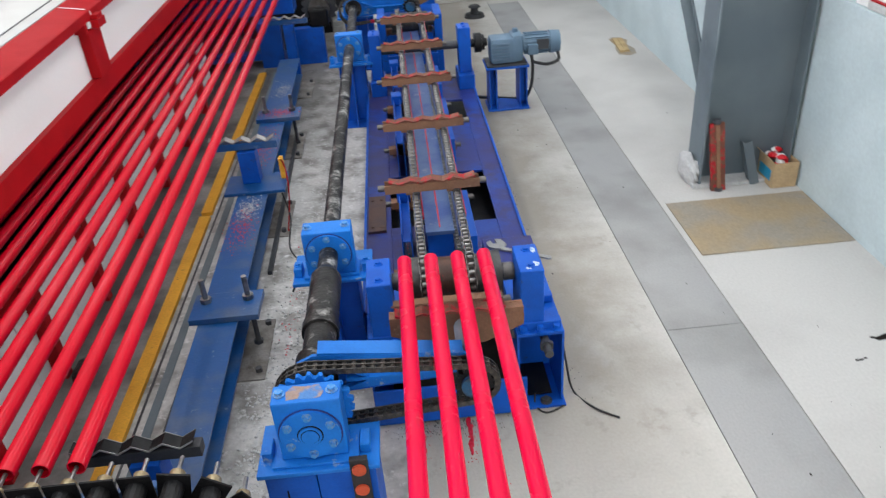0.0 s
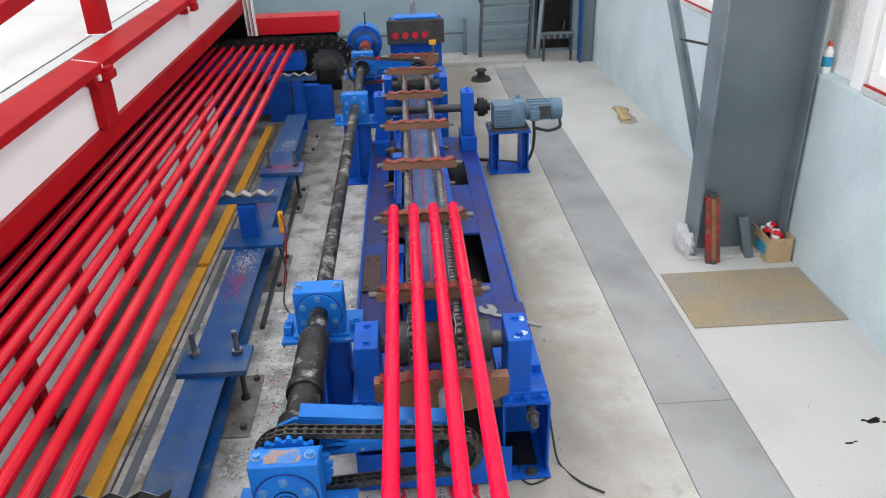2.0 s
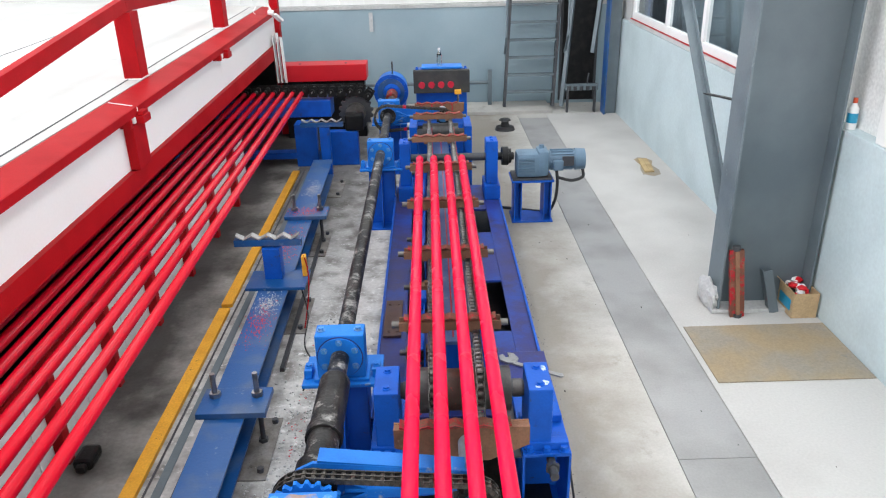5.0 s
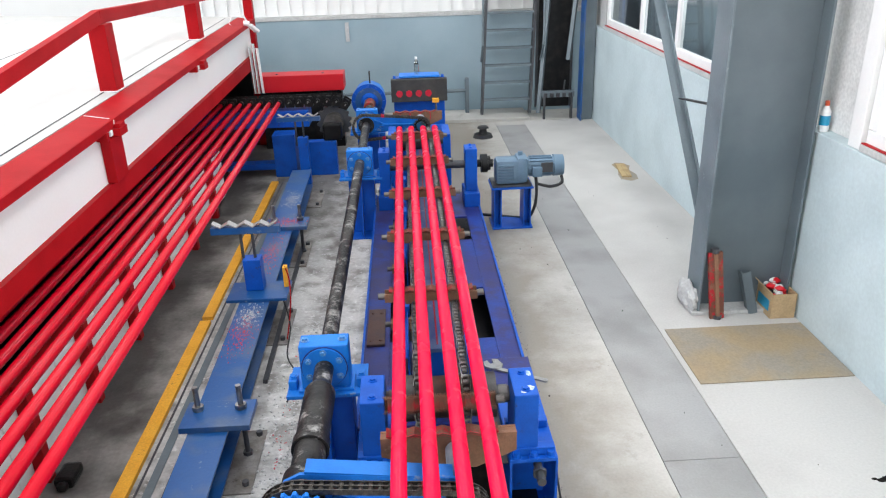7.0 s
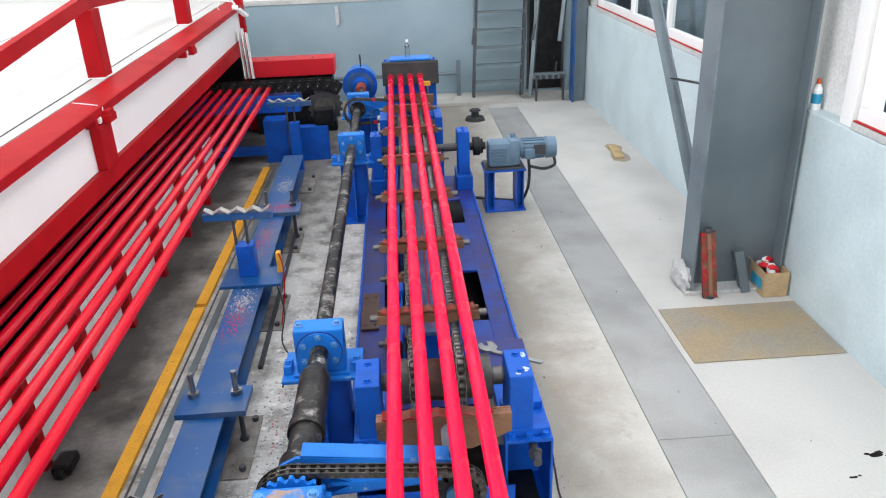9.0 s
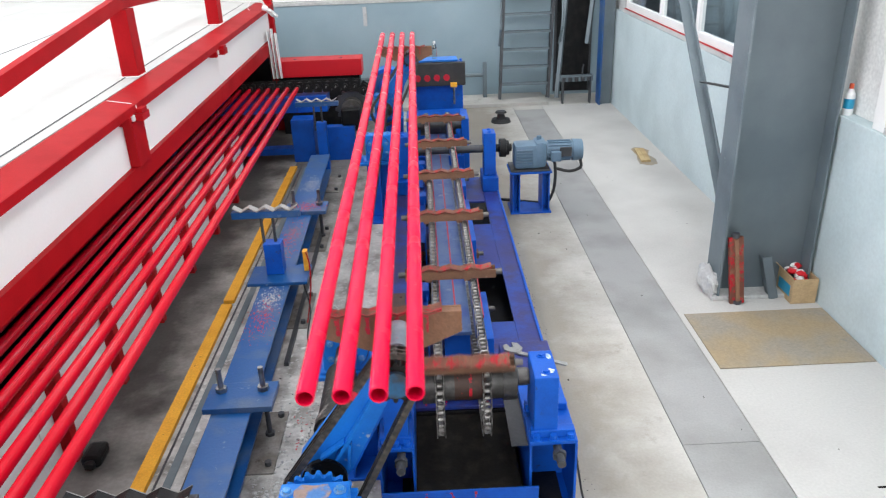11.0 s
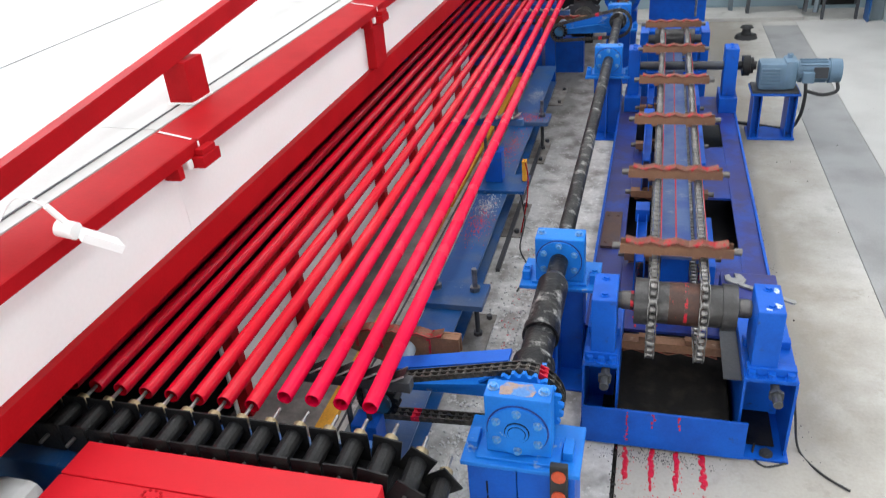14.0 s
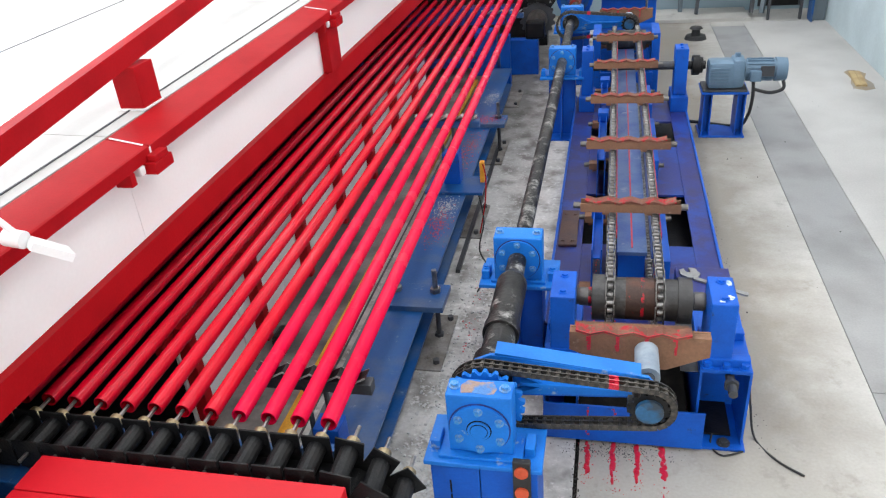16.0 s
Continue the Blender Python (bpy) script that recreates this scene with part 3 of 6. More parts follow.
    part("neck", rod(bmesh.new(), (1.345, 10.73, 0.05), (1.345, 10.73, 0.14), 0.065, 20, 0.05), "black_rubber", t, smooth=True)
    part("knob", rod(bmesh.new(), (1.345, 10.73, 0.14), (1.345, 10.73, 0.165), 0.09, 20, 0.07), "black_rubber", t, smooth=True)


build_window_side()


def build_far_end():
    # steel stair
    s = thing("steel_ladder", (1.86, 12.1, 0), "dark grey steel ship ladder with flat treads", "ladder")
    for x in (1.45, 2.24):
        m = bmesh.new()
        bar(m, (x, 11.95, 0.06), (x + 0.16, 12.36, 2.6), 0.04, 0.14, (0, 1, 0))
        part("stringer", m, "dark_steel", s)
    for k in range(9):
        z = 0.30 + 0.27 * k
        y = 11.95 + 0.41 * (z - 0.06) / 2.54
        dx = 0.16 * (z - 0.06) / 2.54
        part("tread", box(bmesh.new(), 1.472 + dx, 2.218 + dx, y - 0.07, y + 0.07, z - 0.02, z + 0.008), "steel_grey", s)
    for x in (1.36, 2.33):
        m = bmesh.new()
        rod(m, (x + 0.1, 11.8, 1.2), (x + 0.16, 12.2, 2.9), 0.018, 10)
        rod(m, (x + 0.1, 11.8, 1.2), (x + 0.1, 12.08, 0.9), 0.018, 10)
        part("handrail", m, "steel_grey", s)
    # dark recess beside the ladder
    d = thing("door_1", (2.72, 12.39, 0), "dark sheet-metal door in the end wall", "door", kind="structure")
    part("leaf", box(bmesh.new(), 2.44, 2.98, 12.372, 12.398, 0.06, 2.4, 0.004), "black_oil", d)
    for x in (2.40, 2.985):
        part("door_frame", box(bmesh.new(), x, x + 0.035, 12.36, 12.399, 0.06, 2.45), "dark_steel", d)
    for p, q in (((2.38, 11.9, 0.06), (2.62, 12.3, 2.4)), ((2.86, 11.95, 0.9), (3.1, 12.3, 2.6))):
        m = bmesh.new()
        bar(m, p, q, 0.06, 0.06)
        single("leaning_bar", m, "steel_grey", "grey steel bar leaning in the corner", "bar", "leaning bars")
    # little stand with rods
    t = thing("bar_stand", (2.67, 11.72, 0), "small rusty steel stand with a notched top bar", "stand")
    part("top_bar", box(bmesh.new(), 2.40, 2.92, 11.66, 11.78, 0.36, 0.45, 0.006), "steel_grey", t)
    for x in (2.43, 2.87):
        part("leg", box(bmesh.new(), x, x + 0.03, 11.68, 11.76, 0.0, 0.36), "dark_steel", t)
    for k in range(5):
        m = bmesh.new()
        rod(m, (2.45 + 0.1 * k, 11.65, 0.37), (2.45 + 0.1 * k, 11.65, 0.43), 0.03, 10)
        part("stud", m, "dark_steel", t)
    part("spike", rod(bmesh.new(), (2.75, 11.72, 0.45), (2.77, 11.72, 0.62), 0.012, 8), "dark_steel", t)
    # corner column
    c = thing("corner_column", (3.10, 11.62, 0), "steel corner column, blue and pale grey", "column", kind="structure")
    part("flange", box(bmesh.new(), 2.99, 3.012, 11.5, 11.75, 0, 7), "beam_blue", c, "blue painted flange")
    part("stiffener", box(bmesh.new(), 3.014, 3.05, 11.56, 11.74, 0, 7), "steel_grey", c, "pale grey inner plate")
    part("web", box(bmesh.new(), 3.052, 3.20, 11.6, 11.62, 0, 7), "steel_grey", c)
    m = bmesh.new()
    bar(m, (3.1, 11.75, 1.1), (3.16, 12.3, 2.6), 0.08, 0.06)
    part("strut", m, "dark_steel", c)
    # low pipe rail before the end wall
    r = thing("pipe_rail", (0.5, 12.2, 0), "low grey pipe rail along the end wall", "rail")
    part("pipe", rod(bmesh.new(), (-0.9, 12.2, 0.42), (1.2, 12.2, 0.42), 0.03, 12), "steel_grey", r, smooth=True)
    part("post", box(bmesh.new(), 1.2, 1.26, 12.14, 12.26, 0.05, 0.62), "steel_grey", r)
    part("post", box(bmesh.new(), -0.96, -0.9, 12.14, 12.26, 0.003, 0.62), "steel_grey", r)
    # hanging tag on the wall
    m = bmesh.new()
    box(m, -0.72, -0.66, 12.376, 12.384, 1.25, 1.55)
    single("paper_strip", m, "plaster", "thin paper strip stuck on the wall", "paper")


build_far_end()


# ---- drive motor ----
def build_motor():
    p = thing("motor_stand", (1.28, 7.1, 0), "blue welded steel pedestal for the gear motor", "stand")
    part("foot_plate", box(bmesh.new(), 1.06, 1.48, 6.95, 7.28, 0, 0.016, 0.003), "blue", p)
    for x in (1.08, 1.385):
        m = bmesh.new()
        box(m, x, x + 0.012, 6.98, 7.24, 0.017, 0.43)
        box(m, x + 0.013, x + 0.065, 7.10, 7.112, 0.017, 0.43)
        box(m, x + 0.066, x + 0.078, 6.98, 7.24, 0.017, 0.43)
        part("leg", m, "blue", p)
    part("top_plate", box(bmesh.new(), 1.05, 1.48, 6.95, 7.28, 0.432, 0.452, 0.003), "blue", p)
    g = thing("gear_motor", (1.3, 7.1, 0.452), "grey-blue gear motor with ribbed gearbox and black cables", "motor")
    m = bmesh.new()
    box(m, 1.10, 1.38, 6.98, 7.22, 0.475, 0.725, 0.04)
    box(m, 1.31, 1.43, 6.97, 7.23, 0.48, 0.755, 0.05)
    part("gearbox", m, "motor_grey", g, smooth=True)
    part("gearbox_foot", box(bmesh.new(), 1.06, 1.46, 6.96, 7.26, 0.453, 0.474, 0.004), "dark_steel", g)
    for k in range(6):
        part("cooling_rib", box(bmesh.new(), 1.12, 1.28, 6.965, 6.982, 0.52 + 0.03 * k, 0.532 + 0.03 * k), "motor_grey", g)
    part("breather", rod(bmesh.new(), (1.36, 7.1, 0.75), (1.36, 7.1, 0.79), 0.025, 12), "motor_grey", g)
    part("motor_body", rod(bmesh.new(), (1.43, 7.1, 0.63), (1.70, 7.1, 0.63), 0.094, 28), "motor_grey", g, smooth=True)
    for k in range(16):
        a = 2 * math.pi * k / 16
        m = bmesh.new()
        c, s_ = math.cos(a), math.sin(a)
        bar(m, (1.45, 7.1 + 0.097 * c, 0.63 + 0.097 * s_), (1.68, 7.1 + 0.097 * c, 0.63 + 0.097 * s_), 0.006, 0.02, (0, c, s_))
        part("fin", m, "motor_grey", g)
    part("fan_cover", rod(bmesh.new(), (1.70, 7.1, 0.63), (1.80, 7.1, 0.63), 0.112, 28, 0.106), "motor_grey", g, smooth=True)
    part("nameplate", box(bmesh.new(), 1.56, 1.68, 6.988, 7.0, 0.59, 0.69, 0.003), "dark_steel", g, "dark nameplate")
    part("terminal_box", box(bmesh.new(), 1.47, 1.57, 6.96, 7.02, 0.55, 0.65, 0.008), "motor_grey", g)
    for pts in (((1.77, 7.0, 0.55), (1.77, 6.97, 0.48), (1.66, 6.98, 0.44), (1.52, 7.0, 0.47)),
                ((1.50, 6.98, 0.58), (1.52, 7.0, 0.40), (1.50, 7.02, 0.2), (1.44, 7.2, 0.03), (1.1, 7.35, 0.015), (0.95, 7.4, 0.015))):
        part("cable", tube_path(bmesh.new(), curve_points(pts), 0.016), "black_rubber", g, "thick black cable", smooth=True)
    c = thing("shaft_coupling", (0.98, 7.1, 0.6), "black steel shaft coupling before the gearbox", "coupling")
    part("shaft", rod(bmesh.new(), (0.90, 7.1, 0.68), (1.078, 7.1, 0.68), 0.04, 16), "black_oil", c, smooth=True)
    part("hub", rod(bmesh.new(), (0.955, 7.1, 0.68), (1.02, 7.1, 0.68), 0.095, 24), "black_oil", c, smooth=True)
    part("hub", rod(bmesh.new(), (1.024, 7.1, 0.68), (1.05, 7.1, 0.68), 0.075, 24), "black_oil", c, smooth=True)


build_motor()


def loose_cable(name, pts, r, label):
    single(name, tube_path(bmesh.new(), curve_points(pts), r, 6), "black_rubber", label, "cable", base=pts[0], smooth=True)


loose_cable("cable", ((0.90, 2.80, 0.42), (0.93, 2.78, 0.2), (0.97, 2.76, 0.01), (1.05, 2.62, 0.007), (1.16, 2.53, 0.007)), 0.006, "thin black cable hanging down to the floor")
loose_cable("cable", ((0.76, 2.75, 0.03), (0.75, 2.68, 0.007), (0.80, 2.62, 0.007), (0.90, 2.66, 0.007)), 0.005, "short curl of black wire on the floor")

# paint drips on the floor in front of the conveyor
rnd = random.Random(7)
for k, x in enumerate((0.14, 0.265, 0.385, 0.51)):
    m = bmesh.new()
    y = 2.638
    end = (2.40, 2.36, 2.38, 2.05)[k]
    while y > end:
        w = rnd.uniform(0.006, 0.017) * (1 if y > 2.43 else 0.45)
        l = rnd.uniform(0.01, 0.05)
        h = rnd.uniform(0.0012, 0.0042)
        bmesh.ops.create_cone(m, cap_ends=True, segments=9, radius1=w, radius2=w * 0.7, depth=h, matrix=Matrix.Translation((x + rnd.uniform(-0.007, 0.007), y, h / 2 + 0.0003)) @ Matrix.Diagonal((1, l / w * 0.6, 1, 1)))
        y -= rnd.uniform(0.004, 0.02) * (1 if y > 2.43 else 3)
    for j in range(40):
        w = rnd.uniform(0.0015, 0.004)
        bmesh.ops.create_cone(m, cap_ends=True, segments=6, radius1=w, radius2=w * 0.7, depth=0.002, matrix=Matrix.Translation((x + rnd.gauss(0, 0.02), rnd.uniform(end - 0.05, 2.63), 0.001)))
    single("paint_drips", m, "paint_drip", "row of red paint drips on the concrete", "paint", "rows of drips", kind="stuff", base=(x, 2.4, 0.0))


def splash(name, x0, x1, y0, y1, z, count, seed, mat, label, size=(0.004, 0.014), stretch=2.0):
    """Many small rounded flecks of paint or mortar on a level surface, thicker towards the middle."""
    m = bmesh.new()
    g = random.Random(seed)
    for k in range(count):
        x = (x0 + x1) / 2 + max(-1, min(1, g.gauss(0, 0.45))) * (x1 - x0) / 2
        y = (y0 + y1) / 2 + max(-1, min(1, g.gauss(0, 0.45))) * (y1 - y0) / 2
        r = g.uniform(*size)
        h = 0.0008 + 0.0008 * g.random()
        mm = Matrix.Translation((x, y, z + h / 2)) @ Matrix.Rotation(g.uniform(-0.5, 0.5), 4, 'Z') @ Matrix.Diagonal((1, g.uniform(0.7, stretch), 1, 1))
        bmesh.ops.create_cone(m, cap_ends=True, segments=8, radius1=r, radius2=r * 0.8, depth=h, matrix=mm)
    return single(name, m, mat, label, "paint" if "paint" in name else "mortar", "splashes", kind="stuff")


def floor_mark(x, y, rx, ry, seed, label, mat="gap"):
    """A flat ragged mark on the floor."""
    m = bmesh.new()
    n = 40
    ring = []
    for k in range(n):
        a = 2 * math.pi * k / n
        q = 0.85 + 0.3 * noise.noise(Vector((math.cos(a) * 1.3 + seed * 3.1, math.sin(a) * 1.3, seed)))
        ring.append((x + rx * q * math.cos(a), y + ry * q * math.sin(a)))
    plate(m, ring, 0.0006 + 0.00001 * seed, 'z', 0.0003)
    single("floor_mark", m, mat, label, "mark", "marks on the floor", kind="stuff")


for k, (dx, dy, rx, ry) in enumerate(((0, 0, 0.05, 0.02), (0.03, 0.02, 0.03, 0.014), (-0.045, 0.012, 0.02, 0.012), (0.06, -0.012, 0.014, 0.01), (-0.22, -0.16, 0.03, 0.01), (-0.18, -0.15, 0.012, 0.008))):
    floor_mark(2.79 + dx, 2.94 + dy, rx, ry, 1 + k, "black tar smear on the concrete")
rnd = random.Random(21)
for k in range(40):
    x = rnd.choice((rnd.uniform(1.66, 2.1), rnd.uniform(2.2, 3.1), rnd.uniform(1.0, 1.6)))
    r = rnd.uniform(0.002, 0.007)
    floor_mark(x, rnd.uniform(2.0, 8.5), r, r * rnd.uniform(1, 2.2), 3 + k, "small dark speck on the concrete")


splash("mortar_splash", -0.80, -0.42, 1.9, 3.2, 0.0, 900, 31, "plaster", "pale mortar flecks on the dirty floor", (0.002, 0.011), 1.6)
splash("mortar_splash", -0.75, -0.40, 3.0, 6.5, 0.0, 500, 32, "plaster", "pale mortar flecks beside the shaft", (0.002, 0.008), 1.6)
splash("dirt_splash", -0.05, 0.62, 2.52, 2.68, 0.0, 420, 33, "stopper", "dark oily crumbs before the conveyor", (0.0008, 0.0032), 2.2)
splash("dirt_splash", 0.065, 0.115, 1.2, 2.7, 0.0, 500, 34, "stopper", "dark crumbs along the floor joint", (0.001, 0.004), 2.2)
splash("dirt_splash", 0.93, 1.06, 2.7, 7.2, 0.0, 260, 35, "stopper", "oily grit along the conveyor", (0.001, 0.004), 1.8)
splash("paint_splash", -0.70, -0.58, 2.9, 4.6, 0.0, 60, 36, "paint_drip", "small red paint flecks on the floor", (0.002, 0.006), 2.0)


# ---- chain conveyor ----
FRONT, RUN, WHEEL, AXLE, FALL = 2.95, 5.06, 0.13, 0.70, 0.17      # front axle, level run, chain radius, axle height, upright run at the ends
LOOP = 2 * RUN + 2 * FALL + 2 * math.pi * WHEEL
BARS = 12
PITCH = LOOP / BARS
SLOTS = [0.138 + 0.124 * k for k in range(4)]         # the four pipe grooves across the conveyor
PIPE_R, PIPE_L, PIPE_Z = 0.0325, 7.65, 0.963


def zigzag(x0, pitch, count, low, high, thick):
    """The outline of a strip bent into count V grooves, as pairs of x and z."""
    top = []
    for k in range(count):
        top += [(x0 + pitch * (k - 0.5), high), (x0 + pitch * k, low)]
    top.append((x0 + pitch * (count - 0.5), high))
    return top + [(x, z - thick) for x, z in top[::-1]]


def strip(bm, outline, y0, y1):
    """A bent strip: quads between the upper and lower line of a zigzag outline."""
    n = len(outline) // 2
    rows = [[bm.verts.new((x, y, z)) for x, z in outline] for y in (y0, y1)]
    a, b = rows
    for i in range(n - 1):
        j = len(outline) - 1 - i
        bm.faces.new((a[i], a[j], a[j - 1], a[i + 1]))
        bm.faces.new((b[i], b[i + 1], b[j - 1], b[j]))
        bm.faces.new((a[i], a[i + 1], b[i + 1], b[i]))
        bm.faces.new((a[j], b[j], b[j - 1], a[j - 1]))
    for i, j in ((0, len(outline) - 1), (n - 1, n)):
        bm.faces.new((a[i], b[i], b[j], a[j]))
    bmesh.ops.recalc_face_normals(bm, faces=bm.faces)
    return bm


def bearing_block(parent, x0, x1, y0, y1, z0, z1, label=""):
    m = bmesh.new()
    box(m, x0, x1, y0, y1, z0, z1, 0.008)
    b = part("bearing_block", m, "blue", parent, label)
    bolts(parent, [((x0 + x1) / 2, y, z1) for y in (y0 + 0.05, y1 - 0.05)], 0.016, 0.014)
    return b


conveyor = thing("chain_conveyor", (0.39, 5.3, 0), "blue steel double-chain conveyor with notched rusty carrier bars", "conveyor")


def build_conveyor():
    c = conveyor
    # deck with cut-outs
    for q in ((-0.14, 0.04, 3.30, 7.40), (0.77, 0.92, 3.30, 7.40), (0.041, 0.769, 3.30, 4.26), (0.041, 0.769, 5.06, 6.06), (0.041, 0.769, 6.66, 7.40)):
        part("deck_plate", box(bmesh.new(), *q, 0.255, 0.275, 0.002), "deck_blue", c, "violet-blue worn deck plate")
    for x, s_ in ((-0.14, 1), (0.92, -1)):
        m = bmesh.new()
        x1 = x + s_ * 0.012
        box(m, min(x, x1), max(x, x1), 3.30, 7.40, 0.0, 0.254)
        box(m, min(x, x + s_ * 0.07), max(x, x + s_ * 0.07), 3.30, 7.40, 0.0, 0.014)
        part("side_channel", m, "blue", c)
        m = bmesh.new()
        box(m, x - 0.008, x + 0.008, 3.30, 7.40, 0.277, 0.289)
        part("edge_strip", m, "blue", c)
    part("pit_sheet", box(bmesh.new(), 0.0, 0.85, 2.75, 7.3, 0.02, 0.03), "black_oil", c, "oily black drip sheet")
    # slide bed between the chains
    part("slide_bed", box(bmesh.new(), 0.262, 0.432, 3.55, 7.95, 0.60, 0.625, 0.004), "slide_blue", c, "scraped pale blue slide plate")
    for y0, y1 in ((3.62, 3.75), (4.9, 5.2), (6.1, 6.3), (7.2, 7.5)):
        part("bed_support", box(bmesh.new(), 0.27, 0.425, y0, y1, 0.276, 0.599), "blue", c)
    for x in (0.251, 0.488):
        part("paint_line", box(bmesh.new(), x, x + 0.006, 3.4, 7.8, 0.796, 0.815), "paint_drip", c, "thin red drip line")
    m = bmesh.new()
    box(m, 0.343, 0.353, 3.6, 7.9, 0.6255, 0.627)
    part("paint_line", m, "paint_drip", c, "thin red drip line")
    for x in (0.20, 0.438):
        part("chain_rail", box(bmesh.new(), x + 0.004, x + 0.05, 3.35, 7.9, 0.70, 0.795, 0.002), "slide_blue", c)
    for y0, y1 in ((3.50, 4.10), (4.95, 5.85), (6.2, 6.75)):
        m = bmesh.new()
        box(m, 0.118, 0.125, y0, y1, 0.30, 0.66)
        box(m, 0.126, 0.170, y0, y1, 0.60, 0.607)
        box(m, 0.171, 0.178, y0, y1, 0.30, 0.66)
        box(m, 0.105, 0.19, y1 - 0.12, y1, 0.61, 0.69, 0.004)
        part("guide_channel", m, "blue", c)
        part("guide_channel", box(bmesh.new(), 0.515, 0.56, y0, y1, 0.30, 0.60, 0.004), "blue", c)
    m = bmesh.new()
    box(m, -0.119, 0.005, 4.205, 4.725, 0.2755, 0.295, 0.003)
    part("cover_plate", m, "bolt_plate", c, "bolted dark brown plate")
    bolts(c, [(x, y, 0.295) for x in (-0.09, -0.025) for y in (4.26, 4.66)], 0.011, 0.006, mat="bolt_plate")
    # front end
    for x0, x1, lab in ((-0.06, 0.06, ""), (0.685, 0.805, "blue bearing block with scraped paint")):
        bearing_block(c, x0, x1, 2.74, 2.99, 0.50, 0.825, lab)
    for x0, x1 in ((-0.095, 0.085), (0.66, 0.90)):
        m = bmesh.new()
        box(m, x0, x1, 2.70, 3.29, 0.455, 0.475, 0.003)
        box(m, x0, x0 + 0.012, 2.70, 3.29, 0.016, 0.454)
        box(m, x1 - 0.012, x1, 2.70, 3.29, 0.016, 0.454)
        box(m, x0 + 0.013, x1 - 0.013, 3.0, 3.012, 0.016, 0.454)
        box(m, x0 - 0.01, x1 + 0.01, 2.66, 3.29, 0.0, 0.015, 0.003)
        part("side_frame", m, "blue", c)
        for y in (2.73, 2.95):
            m = bmesh.new()
            box(m, x0 + 0.01, x1 - 0.01, y, y + 0.05, 0.476, 0.52, 0.004)
            part("clamp_bar", m, "blue", c)
        bolts(c, [(x0 + 0.035, 2.72, 0.476), (x1 - 0.035, 2.72, 0.476), ((x0 + x1) / 2, 2.715, 0.476)], 0.018, 0.03)
        bolts(c, [((x0 + x1) / 2 + 0.03, 2.70, 0.016)], 0.022, 0.02, mat="dark_steel")
    for x in (0.02, 0.80):
        m = bmesh.new()
        rod(m, (x, 2.58, 0.43), (x, 2.72, 0.43), 0.022, 12)
        rod(m, (x, 2.64, 0.43), (x, 2.66, 0.43), 0.036, 6)
        part("tension_screw", m, "dark_steel", c)
    part("front_plate", box(bmesh.new(), -0.085, 0.70, 2.64, 2.652, 0.015, 0.245, 0.002), "blue", c)
    part("chute", bar(bmesh.new(), (0.34, 2.66, 0.19), (0.34, 3.27, 0.24), 0.56, 0.008), "gap", c, "black oily chute plate")
    part("back_plate", box(bmesh.new(), 0.09, 0.655, 3.28, 3.292, 0.03, 0.254), "black_oil", c)
    part("corner_sheet", bar(bmesh.new(), (0.62, 2.75, 0.42), (0.62, 3.2, 0.42), 0.09, 0.006), "dark_steel", c)
    part("drum", rod(bmesh.new(), (0.15, FRONT, AXLE), (0.615, FRONT, AXLE), 0.105, 40), "drum", c, "worn steel drum", smooth=True)
    part("rust_band", rod(bmesh.new(), (0.30, FRONT, AXLE), (0.46, FRONT, AXLE), 0.1065, 40), "rusty_drum", c, "rusty worn middle of the drum", smooth=True)
    for x in (0.63, 0.075):
        part("axle_collar", rod(bmesh.new(), (x, FRONT, AXLE), (x + 0.045, FRONT, AXLE), 0.047, 24), "end_steel", c, "oily steel axle end", smooth=True)
    for x in (0.15, 0.56):
        part("drum_flange", rod(bmesh.new(), (x - 0.012, FRONT, AXLE), (x + 0.055, FRONT, AXLE), 0.116, 36), "drum", c, smooth=True)
    for x in (0.118, 0.372):
        r = 0.049 if x < 0.14 else 0.1085
        part("paint_ring", rod(bmesh.new(), (x, FRONT, AXLE), (x + 0.016, FRONT, AXLE), r, 40), "red_flecked", c, "ring of dripped red paint", smooth=True)
    g = random.Random(91)
    for x in (0.138, 0.262, 0.386):
        m = bmesh.new()
        z = 0.238
        while z > (0.06 if x < 0.2 else 0.16):
            h, w = g.uniform(0.006, 0.02), g.uniform(0.002, 0.007)
            xx = x + g.gauss(0, 0.004)
            box(m, xx - w, xx + w, 2.6385, 2.6395, z - h, z)
            z -= h + g.uniform(0.0, 0.012)
        part("drip", m, "paint_drip", c, "red paint run down the front plate")["kind"] = "stuff"
    for x, ya, yb in ((0.138, 3.32, 4.2), (0.262, 3.32, 3.5), (0.51, 3.32, 4.1)):
        m = bmesh.new()
        y = ya
        while y < yb:
            w, h = g.uniform(0.0015, 0.006), g.uniform(0.004, 0.03)
            xx = x + g.gauss(0, 0.006)
            box(m, xx - w, xx + w, y, y + h, 0.2752, 0.2762)
            y += h + g.uniform(0.0, 0.03)
        part("drip", m, "paint_drip", c, "row of red drips on the deck")["kind"] = "stuff"
    part("front_axle", rod(bmesh.new(), (0.06, FRONT, AXLE), (0.69, FRONT, AXLE), 0.042, 24), "dark_steel", c, smooth=True)
